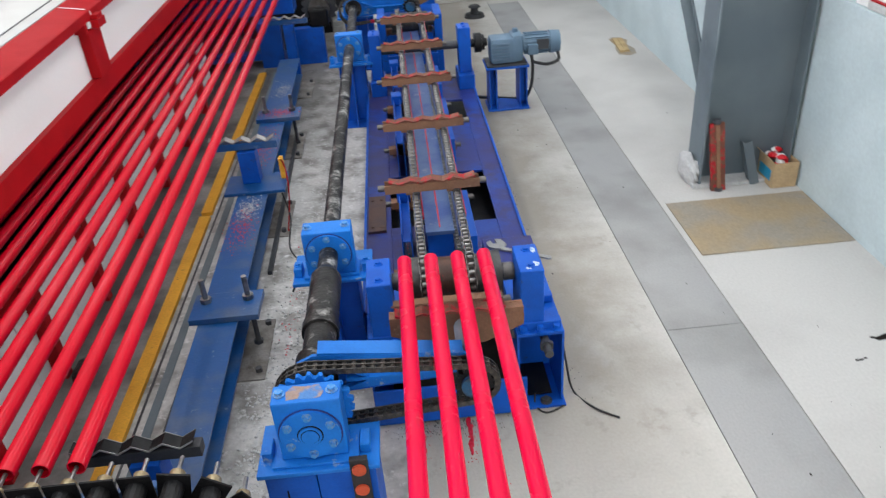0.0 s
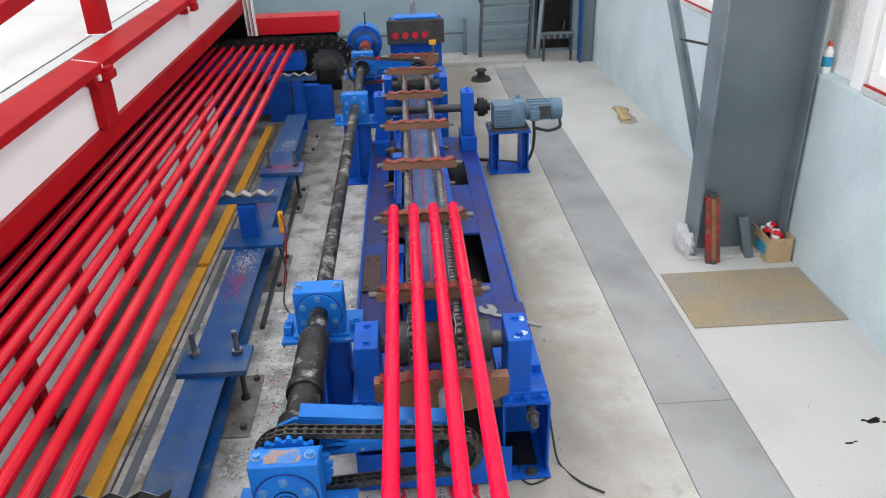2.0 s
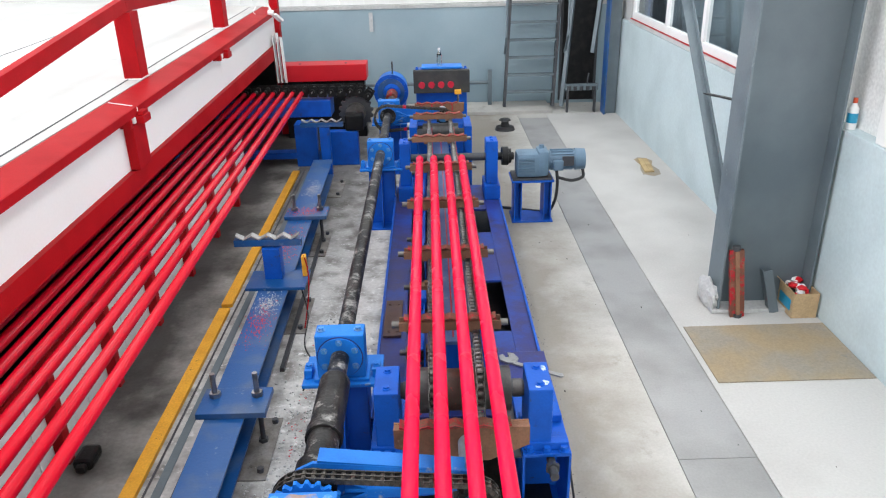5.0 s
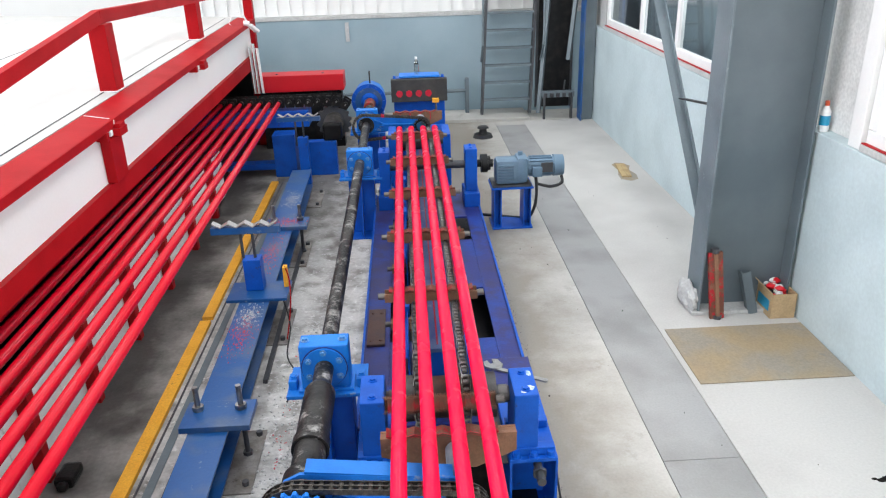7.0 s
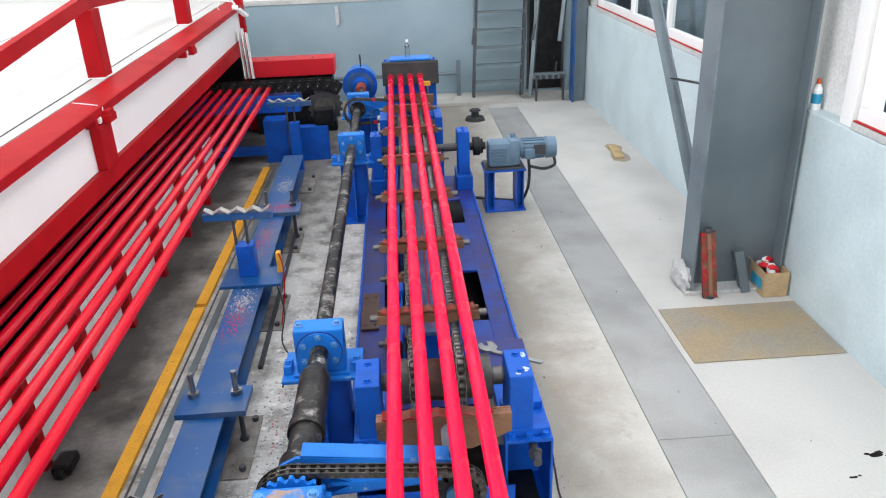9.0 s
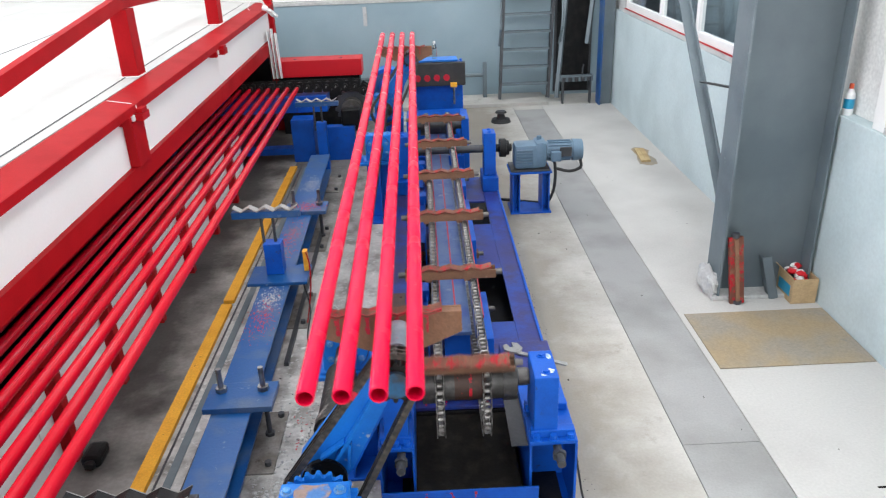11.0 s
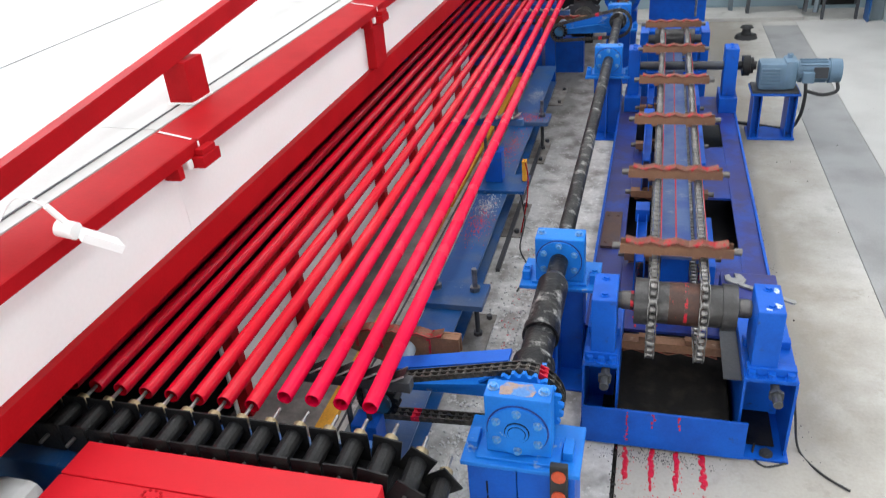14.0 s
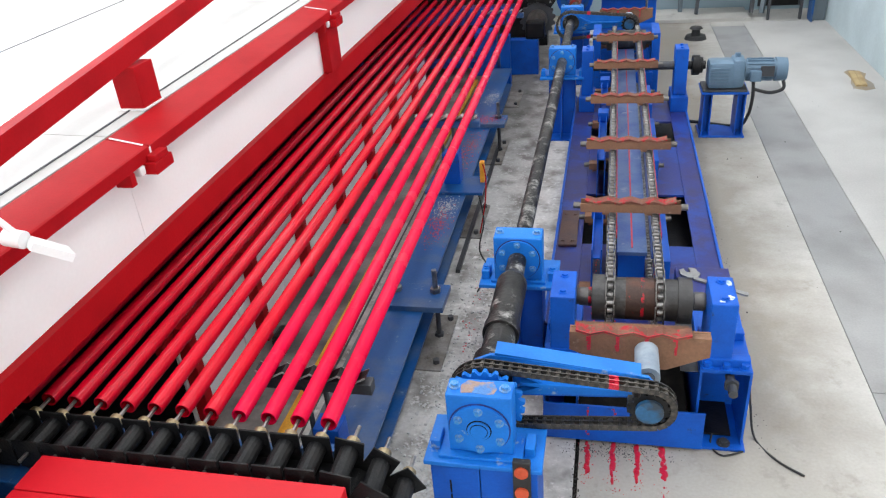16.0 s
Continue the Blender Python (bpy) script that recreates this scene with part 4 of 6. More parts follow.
    for x, y, z, rx, ry, sd in ((0.765, 2.80, 0.8255, 0.03, 0.025, 3), (0.735, 2.77, 0.8255, 0.02, 0.014, 5), (0.78, 2.93, 0.8255, 0.016, 0.03, 8)):
        ring = [(x + rx * (0.8 + 0.5 * noise.noise(Vector((math.cos(q) * 2, math.sin(q) * 2, sd)))) * math.cos(q), y + ry * (0.8 + 0.5 * noise.noise(Vector((math.cos(q) * 2, math.sin(q) * 2, sd + 9)))) * math.sin(q)) for q in [0.2618 * j for j in range(24)]]
        part("scrape", plate(bmesh.new(), ring, 0.0008, 'z', z), "scraped", c, "bare scraped patch")
    # rear end
    for x0, x1 in ((-0.08, 0.03), (0.79, 0.91)):
        bearing_block(c, x0, x1, 7.0, 7.2, 0.42, 0.86)
        part("side_frame", box(bmesh.new(), x0 - 0.02, x1 + 0.02, 6.92, 7.28, 0.276, 0.419, 0.004), "blue", c)
    part("drive_axle", rod(bmesh.new(), (-0.05, 7.1, 0.68), (0.90, 7.1, 0.68), 0.04, 20), "dark_steel", c, smooth=True)
    part("rear_axle", rod(bmesh.new(), (0.08, FRONT + RUN, AXLE), (0.62, FRONT + RUN, AXLE), 0.045, 20), "dark_steel", c, smooth=True)
    part("rear_drum", rod(bmesh.new(), (0.15, FRONT + RUN, AXLE), (0.55, FRONT + RUN, AXLE), 0.105, 28), "drum", c, smooth=True)
    for x0, x1 in ((0.0, 0.085), (0.615, 0.70)):
        part("rear_frame", box(bmesh.new(), x0, x1, 7.95, 8.42, 0.0, 0.78, 0.006), "blue", c)
    part("rear_cross_plate", box(bmesh.new(), 0.087, 0.613, 7.42, 7.44, 0.0, 0.52, 0.003), "blue", c)


build_conveyor()


def carrier_bar_mesh():
    """A notched carrier bar, its foot on the chain at the origin."""
    m = bmesh.new()
    box(m, -0.275, 0.275, -0.045, -0.036, 0.034, 0.086)
    box(m, -0.275, 0.275, 0.018, 0.027, 0.034, 0.086)
    box(m, -0.275, 0.275, -0.0355, 0.0175, 0.036, 0.044)
    for x in (-0.135, 0.102):
        box(m, x - 0.02, x + 0.02, -0.03, 0.012, 0.012, 0.0355)
    return m


def build_bars():
    made = []
    x0 = sum(SLOTS) / 4
    first = None
    for k in range(BARS):
        if first is None:
            first = part("carrier_bar", carrier_bar_mesh(), "cradle_rust", conveyor, "rusty carrier bar with four wet red notches", local=True)
            notch = part("notch_strip", strip(bmesh.new(), zigzag(-0.186, 0.124, 4, 0.089, 0.106, 0.006), -0.040, 0.026), "rust", first, "zigzag strip crusted with red paint", local=True)
            lip = part("lip", strip(bmesh.new(), zigzag(-0.186, 0.124, 4, 0.090, 0.107, 0.010), -0.0475, -0.0455), "rust", first, "wet red paint along the notches", local=True)
            pin = part("roller", rod(bmesh.new(), (-0.315, -0.008, 0.058), (-0.276, -0.008, 0.058), 0.019, 14), "end_steel", first, local=True, smooth=True)
            b = first
        else:
            b = share(first, (0, 0, 0), conveyor)
            for o in (notch, lip, pin):
                share(o, (0, 0, 0), b)
        r = share(pin, (0.591, 0, 0), b)
        made.append(b)
    return made


CARRIERS = build_bars()

LINKS_PER_PIECE = 3
PIECES = BARS * 8


def chain_piece_mesh():
    """Three roller links along y."""
    m = bmesh.new()
    p = LOOP / PIECES / LINKS_PER_PIECE
    for k in range(LINKS_PER_PIECE):
        y = (k - 1) * p
        rod(m, (-0.013, y, 0), (0.013, y, 0), 0.012, 8)
        w = 0.017 if k % 2 else 0.021
        for s_ in (-1, 1):
            box(m, s_ * w - 0.002, s_ * w + 0.002, y - p * 0.62, y + p * 0.62, -0.013, 0.013)
    return m


def build_chain():
    made = []
    first = None
    for x in (0.225, 0.462):
        for k in range(PIECES):
            if first is None:
                first = o = part("chain_piece", chain_piece_mesh(), "chain_steel", conveyor, "greasy steel roller chain", local=True)
            else:
                o = share(first, (0, 0, 0), conveyor)
            made.append((o, x, k * LOOP / PIECES))
    return made


CHAIN = build_chain()


# ---- pipe stop at the conveyor's end ----
def build_stop():
    s = thing("pipe_stop", (0.39, 9.6, 0), "blue stand with black stop block marked by pipe ends", "stop block")
    m = bmesh.new()
    box(m, 0.06, 0.72, 9.48, 10.0, 0.0, 0.86, 0.008)
    part("stand", m, "blue", s)
    part("front_box", box(bmesh.new(), 0.08, 0.70, 8.75, 9.2, 0.0, 0.60, 0.006), "blue", s)
    part("stop_block", box(bmesh.new(), 0.033, 0.753, 9.38, 9.475, 0.855, 1.142, 0.008), "stopper", s, "thick black rubber-like block")
    for x in SLOTS:
        m = bmesh.new()
        rod(m, (x, 9.3795, PIPE_Z), (x, 9.374, PIPE_Z), 0.042, 20)
        rod(m, (x + 0.008, 9.3795, PIPE_Z - 0.022), (x + 0.008, 9.3755, PIPE_Z - 0.022), 0.025, 10)
        part("paint_mark", m, "paint_drip", s, "round red paint mark")
    part("head", box(bmesh.new(), 0.10, 0.68, 9.478, 9.75, 0.865, 1.13, 0.006), "blue", s)
    part("top_plate", box(bmesh.new(), 0.14, 0.66, 9.45, 9.72, 1.15, 1.172, 0.004), "light_blue", s)
    bolts(s, [(x, 9.5, 1.143) for x in (0.08, 0.70)], 0.018, 0.03)
    part("screw", rod(bmesh.new(), (0.60, 9.36, 0.62), (0.60, 9.36, 0.86), 0.014, 10), "bright_steel", s)
    part("valve", box(bmesh.new(), 0.555, 0.64, 9.325, 9.375, 0.845, 0.90, 0.006), "yellow", s, "yellow valve body")
    b = thing("clear_bottle", (0.37, 9.6, 1.172), "clear plastic bottle standing on the stop", "bottle")
    m = bmesh.new()
    rod(m, (0.37, 9.6, 1.172), (0.37, 9.6, 1.30), 0.032, 16)
    rod(m, (0.37, 9.6, 1.30), (0.37, 9.6, 1.36), 0.032, 16, 0.012)
    part("body", m, "glass", b, smooth=True)
    part("cap", rod(bmesh.new(), (0.37, 9.6, 1.36), (0.37, 9.6, 1.39), 0.016, 12), "white_plastic", b, smooth=True)


build_stop()


# ---- adjustable wrench ----
def build_wrench():
    w = thing("adjustable_wrench", (0.75, 3.6, 0.475), "steel adjustable wrench lying across the frame", "wrench")
    m = bmesh.new()
    bar(m, (0.70, 3.52, 0.483), (0.955, 3.375, 0.483), 0.028, 0.011)
    rod(m, (0.955, 3.375, 0.478), (0.955, 3.375, 0.489), 0.017, 14)
    part("handle", m, "tool_steel", w)
    m = bmesh.new()
    plate(m, ((0.665, 3.52), (0.625, 3.55), (0.62, 3.60), (0.645, 3.615), (0.66, 3.575), (0.68, 3.58), (0.675, 3.63), (0.71, 3.62), (0.735, 3.565), (0.715, 3.515)), 0.014, 'z', 0.476)
    part("jaw", m, "tool_steel", w)
    single("frame_shelf", box(bmesh.new(), 0.60, 0.90, 3.30, 3.66, 0.29, 0.475, 0.004), "deck_blue", "blue box section beside the front bearing", "bracket")


PIV_X, PIV_Z, ARM = -0.27, 0.755, 0.655
NEAR_Y, FAR_Y = 2.20, 8.62


# ---- bearings of the transfer shaft ----
def housing(parent, y0, y1, face, top=0.885):
    """A square flanged bearing with its disc and bolts on the face towards y."""
    m = bmesh.new()
    box(m, -0.400, -0.138, y0, y1, 0.625, top, 0.008)
    h = part("housing", m, "light_blue", parent, "bright blue bearing housing with chipped paint")
    yf, s_ = (y0, -1) if face < 0 else (y1, 1)
    part("disc_joint", rod(bmesh.new(), (PIV_X, yf, PIV_Z), (PIV_X, yf + s_ * 0.003, PIV_Z), 0.124, 36), "deck_blue", parent, smooth=True)
    part("flange_disc", rod(bmesh.new(), (PIV_X, yf, PIV_Z), (PIV_X, yf + s_ * 0.014, PIV_Z), 0.118, 36), "light_blue", parent, smooth=True)
    bolts(parent, [(PIV_X + 0.095 * math.cos(a), yf + s_ * 0.014, PIV_Z + 0.095 * math.sin(a)) for a in [math.pi / 6 + k * math.pi / 3 for k in range(6)]], 0.0125, 0.018, (0, s_, 0), "bolt_blue")
    bolts(parent, [(x, (y0 + y1) / 2, top) for x in (-0.37, -0.17)], 0.016, 0.018, mat="bolt_blue")
    return h


def bearing_stand(y, label, narrow=False):
    s = thing("bearing_stand", (PIV_X, y, 0), label, "bearing stand", "stands of the transfer shaft")
    housing(s, y, y + 0.13, -1)
    part("top_plate", box(bmesh.new(), -0.485, -0.055, y - 0.04, y + 0.26, 0.585, 0.607, 0.004), "light_blue", s)
    part("shoe", box(bmesh.new(), -0.42, -0.12, y - 0.015, y + 0.145, 0.608, 0.624, 0.003), "light_blue", s)
    m = bmesh.new()
    box(m, -0.40, -0.14, y + 0.02, y + 0.032, 0.015, 0.584)
    box(m, -0.40, -0.388, y + 0.033, y + 0.22, 0.015, 0.584)
    box(m, -0.152, -0.14, y + 0.033, y + 0.22, 0.015, 0.584)
    part("pedestal", m, "blue", s)
    part("rib_plate", plate(bmesh.new(), ((y + 0.02, 0.015), (y + 0.02, 0.58), (y - 0.035, 0.58), (y - 0.16, 0.015)), 0.012, 'x', PIV_X - 0.006), "blue", s)
    part("foot_plate", box(bmesh.new(), -0.47, -0.07, y - 0.17, y + 0.28, 0.0, 0.014, 0.003), "blue", s)
    for x in (-0.455, -0.085):
        part("stop_block", box(bmesh.new(), x - 0.022, x + 0.022, y + 0.02, y + 0.11, 0.608, 0.66, 0.004), "light_blue", s)
    bolts(s, [(x, y + 0.065, 0.661) for x in (-0.455, -0.085)], 0.015, 0.014, mat="light_blue")
    return s


bearing_stand(3.20, "blue pedestal bearing carrying the black transfer shaft")
worn = bearing_stand(7.02, "blue pedestal bearing with white worn paint at its side")
for k, (y, z, ry, rz) in enumerate(((7.10, 0.50, 0.05, 0.07), (7.14, 0.40, 0.06, 0.09), (7.10, 0.28, 0.04, 0.06))):
    ring = [(y + ry * (0.8 + 0.5 * noise.noise(Vector((math.cos(q) * 2, math.sin(q) * 2, k)))) * math.cos(q), z + rz * (0.8 + 0.5 * noise.noise(Vector((math.cos(q) * 2, math.sin(q) * 2, k + 9)))) * math.sin(q)) for q in [0.2618 * j for j in range(24)]]
    part("worn_patch", plate(bmesh.new(), ring, 0.001, 'x', -0.1398), "scraped", worn, "bare whitish worn patch")
bearing_stand(8.85, "blue pedestal bearing near the shaft drive")


def build_near_stand():
    s = thing("gearbox_stand", (PIV_X, 2.0, 0), "blue cabinet stand with a round flanged bearing and fixed sprocket", "bearing stand", "stands of the transfer shaft")
    housing(s, 1.88, 1.985, -1, 0.915)
    for r, d, mat in ((0.050, 0.003, "gap"), (0.046, 0.008, "light_blue"), (0.036, 0.009, "gap"), (0.033, 0.012, "light_blue")):
        part("cap_ring", rod(bmesh.new(), (PIV_X, 1.867, PIV_Z), (PIV_X, 1.866 - d, PIV_Z), r, 24), mat, s, smooth=True)
    part("weathered_top", plate(bmesh.new(), ((-0.34, 1.895), (-0.30, 1.90), (-0.24, 1.892), (-0.21, 1.90), (-0.20, 1.93), (-0.22, 1.972), (-0.27, 1.965), (-0.32, 1.974), (-0.345, 1.94)), 0.0012, 'z', 0.9152), "rubbed", s, "rubbed rusty patch")
    part("top_plate", box(bmesh.new(), -0.50, -0.02, 1.82, 2.10, 0.588, 0.61, 0.005), "light_blue", s)
    part("shoe", box(bmesh.new(), -0.44, -0.10, 1.845, 2.005, 0.611, 0.624, 0.003), "light_blue", s)
    for x0, x1 in ((-0.475, -0.275), (-0.271, -0.04)):
        part("panel", box(bmesh.new(), x0, x1, 1.835, 1.85, 0.0, 0.587, 0.003), "blue", s)
    m = bmesh.new()
    box(m, -0.475, -0.463, 1.852, 2.08, 0.0, 0.587)
    box(m, -0.052, -0.04, 1.852, 2.08, 0.0, 0.587)
    box(m, -0.461, -0.054, 2.06, 2.08, 0.0, 0.587)
    part("cabinet_wall", m, "blue", s)
    for z in (0.42, 0.50):
        part("slot", box(bmesh.new(), -0.40, -0.393, 1.832, 1.8345, z - 0.07, z), "gap", s)
    part("lamp_strip", box(bmesh.new(), -0.135, -0.065, 1.805, 1.832, 0.05, 0.66, 0.004), "black_rubber", s, "black strip with orange reflectors")
    for z in (0.61, 0.50, 0.39, 0.28, 0.17):
        part("reflector", rod(bmesh.new(), (-0.10, 1.805, z), (-0.10, 1.796, z), 0.028, 18), "orange", s, "orange round reflector", smooth=True)
    for x in (-0.46, -0.075):
        part("stop_block", box(bmesh.new(), x - 0.02, x + 0.02, 1.89, 1.98, 0.611, 0.655, 0.004), "light_blue", s)
    part("fixed_sprocket", gear(22, 0.165, 0.02, 0.022, (PIV_X, 2.035, PIV_Z)), "light_blue", s, "fixed blue sprocket")


build_near_stand()


# ---- transfer shaft with its two swinging arms ----
shaft = thing("transfer_shaft", (PIV_X, 5.5, PIV_Z), "long black rotating shaft with two blue swing arms", "shaft")


def chain_loop(r1, r2, d, step):
    """Places and angles along a chain round two wheels, d apart."""
    a = math.asin((r1 - r2) / d)
    run = math.sqrt(d * d - (r1 - r2) ** 2)
    lens = (r1 * (math.pi + 2 * a), run, r2 * (math.pi - 2 * a), run)
    total = sum(lens)
    n = int(total / step)
    out = []
    for k in range(n):
        s = k * total / n
        if s < lens[0]:
            ang = math.pi / 2 - a + s / r1
            out.append((r1 * math.cos(ang), r1 * math.sin(ang), ang + math.pi / 2))
            continue
        s -= lens[0]
        lo = -math.pi / 2 + a
        if s < lens[1]:
            p = Vector((r1 * math.cos(lo), r1 * math.sin(lo)))
            q = Vector((d + r2 * math.cos(lo), r2 * math.sin(lo)))
            f = s / lens[1]
            out.append((*(p.lerp(q, f)), math.atan2(q.y - p.y, q.x - p.x)))
            continue
        s -= lens[1]
        if s < lens[2]:
            ang = lo + s / r2
            out.append((d + r2 * math.cos(ang), r2 * math.sin(ang), ang + math.pi / 2))
            continue
        s -= lens[2]
        hi = math.pi / 2 - a
        p = Vector((d + r2 * math.cos(hi), r2 * math.sin(hi)))
        q = Vector((r1 * math.cos(hi), r1 * math.sin(hi)))
        out.append((*(p.lerp(q, s / lens[3])), math.atan2(q.y - p.y, q.x - p.x)))
    return out


def build_shaft():
    s = shaft
    part("shaft_tube", rod(bmesh.new(), (PIV_X, 3.25, PIV_Z), (PIV_X, 9.9, PIV_Z), 0.047, 24), "shaft", s, "long oily black tube", smooth=True)
    m = bmesh.new()
    rod(m, (PIV_X, 2.20, PIV_Z), (PIV_X, 2.50, PIV_Z), 0.072, 28)
    rod(m, (PIV_X, 2.50, PIV_Z), (PIV_X, 2.56, PIV_Z), 0.086, 28)
    part("sleeve", m, "shaft", s, smooth=True)
    m = bmesh.new()
    rod(m, (PIV_X, 2.56, PIV_Z), (PIV_X, 2.95, PIV_Z), 0.078, 28)
    rod(m, (PIV_X, 2.95, PIV_Z), (PIV_X, 3.02, PIV_Z), 0.078, 28, 0.05)
    part("coupling", m, "shaft", s, "scraped black sleeve coupling", smooth=True)
    part("journal", rod(bmesh.new(), (PIV_X, 1.95, PIV_Z), (PIV_X, 3.25, PIV_Z), 0.05, 24), "shaft", s, smooth=True)
    link = bmesh.new()
    for yy in (-0.026, 0.0, 0.026):
        box(link, -0.019, 0.019, yy - 0.003, yy + 0.003, -0.013, 0.013)
    rod(link, (-0.012, -0.03, 0), (-0.012, 0.03, 0), 0.010, 8)
    first, count = None, 0
    for y0, near in ((NEAR_Y, True), (FAR_Y, False)):
        m = bmesh.new()
        plate(m, ((PIV_X - 0.08, PIV_Z - 0.07), (PIV_X + 0.1, PIV_Z - 0.085), (PIV_X + ARM, PIV_Z - 0.05), (PIV_X + ARM + 0.04, PIV_Z), (PIV_X + ARM, PIV_Z + 0.05), (PIV_X + 0.12, PIV_Z + 0.105), (PIV_X, PIV_Z + 0.115), (PIV_X - 0.07, PIV_Z + 0.08)), 0.016, 'y', y0)
        arm = part("swing_arm", m, "light_blue", s, "blue flat swing arm with turned-in edge")
        m = bmesh.new()
        bar(m, (PIV_X + 0.02, y0 + 0.045, PIV_Z + 0.120), (PIV_X + ARM - 0.03, y0 + 0.045, PIV_Z + 0.048), 0.085, 0.012)
        part("top_flange", m, "light_blue", arm)
        m = bmesh.new()
        bar(m, (PIV_X + 0.08, y0 + 0.045, PIV_Z - 0.09), (PIV_X + ARM - 0.03, y0 + 0.045, PIV_Z - 0.055), 0.085, 0.012)
        part("bottom_flange", m, "blue", arm)
        part("arm_rib", bar(bmesh.new(), (PIV_X + 0.13, y0 - 0.022, PIV_Z + 0.004), (PIV_X + ARM - 0.10, y0 - 0.022, PIV_Z), 0.042, 0.014), "light_blue", arm, "upright rib along the arm's face")
        for s_ in (1, -1):
            part("arm_gusset", bar(bmesh.new(), (PIV_X + 0.10, y0 - 0.02, PIV_Z + s_ * 0.062), (PIV_X + 0.22, y0 - 0.02, PIV_Z + s_ * 0.012), 0.034, 0.010), "light_blue", arm)
        part("arm_hub", rod(bmesh.new(), (PIV_X, y0 - 0.02, PIV_Z), (PIV_X, y0 + 0.1, PIV_Z), 0.095, 24), "shaft", arm, smooth=True)
        for x, z, a in chain_loop(0.150, 0.095, ARM, 0.0385):
            loc = Vector((PIV_X + x, y0 - 0.115, PIV_Z + z)) - Vector(s.location)
            rot = (0, -a, 0)
            count += 1
            if first is None:
                first = part("chain_link", link, "black_chain", s, "greasy double roller chain link", local=True)
                first.location, first.rotation_euler = loc, rot
                splashed = first.data.copy()
                splashed.materials[0] = M["paint_drip"]
            else:
                o = share(first, loc, s, rot)
                if count % 31 == 11:
                    o.data = splashed
    return s


build_shaft()


def build_cradle(y0):
    """A level pipe cradle on an arm's end; its origin is the pin."""
    c = thing("pipe_cradle", (PIV_X + ARM, y0, PIV_Z), "rusty steel cradle with four red-crusted notches on a pale tube", "cradle", "cradles of the transfer arms")
    yc, zc = 0.25, -0.08
    m = bmesh.new()
    rod(m, (0, 0.06, 0), (0, yc - 0.002, 0), 0.052, 28)
    part("pin_tube", m, "pale_paint", c, "pale painted tube with red drips", smooth=True, local=True)
    part("end_sprocket", gear(14, 0.088, 0.016, 0.05, (0, -0.115, 0)), "black_oil", c, "black oily sprocket", local=True)
    m = bmesh.new()
    rod(m, (0, -0.16, 0), (0, -0.142, 0), 0.055, 24)
    part("hub_cap", m, "hub_blue", c, "greasy blue hub cap", smooth=True, local=True)
    part("pin", rod(bmesh.new(), (0, -0.15, 0), (0, 0.06, 0), 0.03, 16), "dark_steel", c, smooth=True, local=True)
    m = bmesh.new()
    xo = -0.061
    plate(m, ((xo - 0.275, zc + 0.158), (xo + 0.330, zc + 0.158), (xo + 0.330, zc + 0.062), (xo + 0.15, zc - 0.02), (xo - 0.05, zc - 0.02), (xo - 0.275, zc + 0.062)), 0.012, 'y', yc)
    plate(m, ((xo - 0.275, zc + 0.158), (xo + 0.330, zc + 0.158), (xo + 0.330, zc + 0.062), (xo + 0.15, zc - 0.02), (xo - 0.05, zc - 0.02), (xo - 0.275, zc + 0.062)), 0.012, 'y', yc + 0.045)
    box(m, xo - 0.275, xo + 0.330, yc + 0.0125, yc + 0.0445, zc + 0.146, zc + 0.156)
    part("cradle_box", m, "cradle_rust", c, "brown rusty tapered box", local=True)
    part("notch_strip", strip(bmesh.new(), zigzag(xo - 0.186, 0.124, 4, zc + 0.157, zc + 0.175, 0.008), yc - 0.005, yc + 0.06), "rust", c, "notched strip crusted with red paint", local=True)
    part("notch_edge", strip(bmesh.new(), zigzag(xo - 0.186, 0.124, 4, zc + 0.158, zc + 0.177, 0.012), yc - 0.004, yc - 0.0005), "paint_drip", c, local=True)
    for k in range(4):
        m = bmesh.new()
        x = xo - 0.186 + 0.124 * k
        g = random.Random(50 + k)
        for j in range(14):
            w, h = g.uniform(0.002, 0.006), g.uniform(0.006, 0.02)
            z = zc + 0.15 - 0.006 * j + g.uniform(-0.004, 0.004)
            box(m, x + g.gauss(0, 0.005) - w, x + w, yc - 0.003 - 0.0001 * j, yc - 0.0005, z - h / 2, z + h / 2)
        part("drip", m, "paint_drip", c, local=True)
    return c


CRADLES = [build_cradle(NEAR_Y), build_cradle(FAR_Y)]


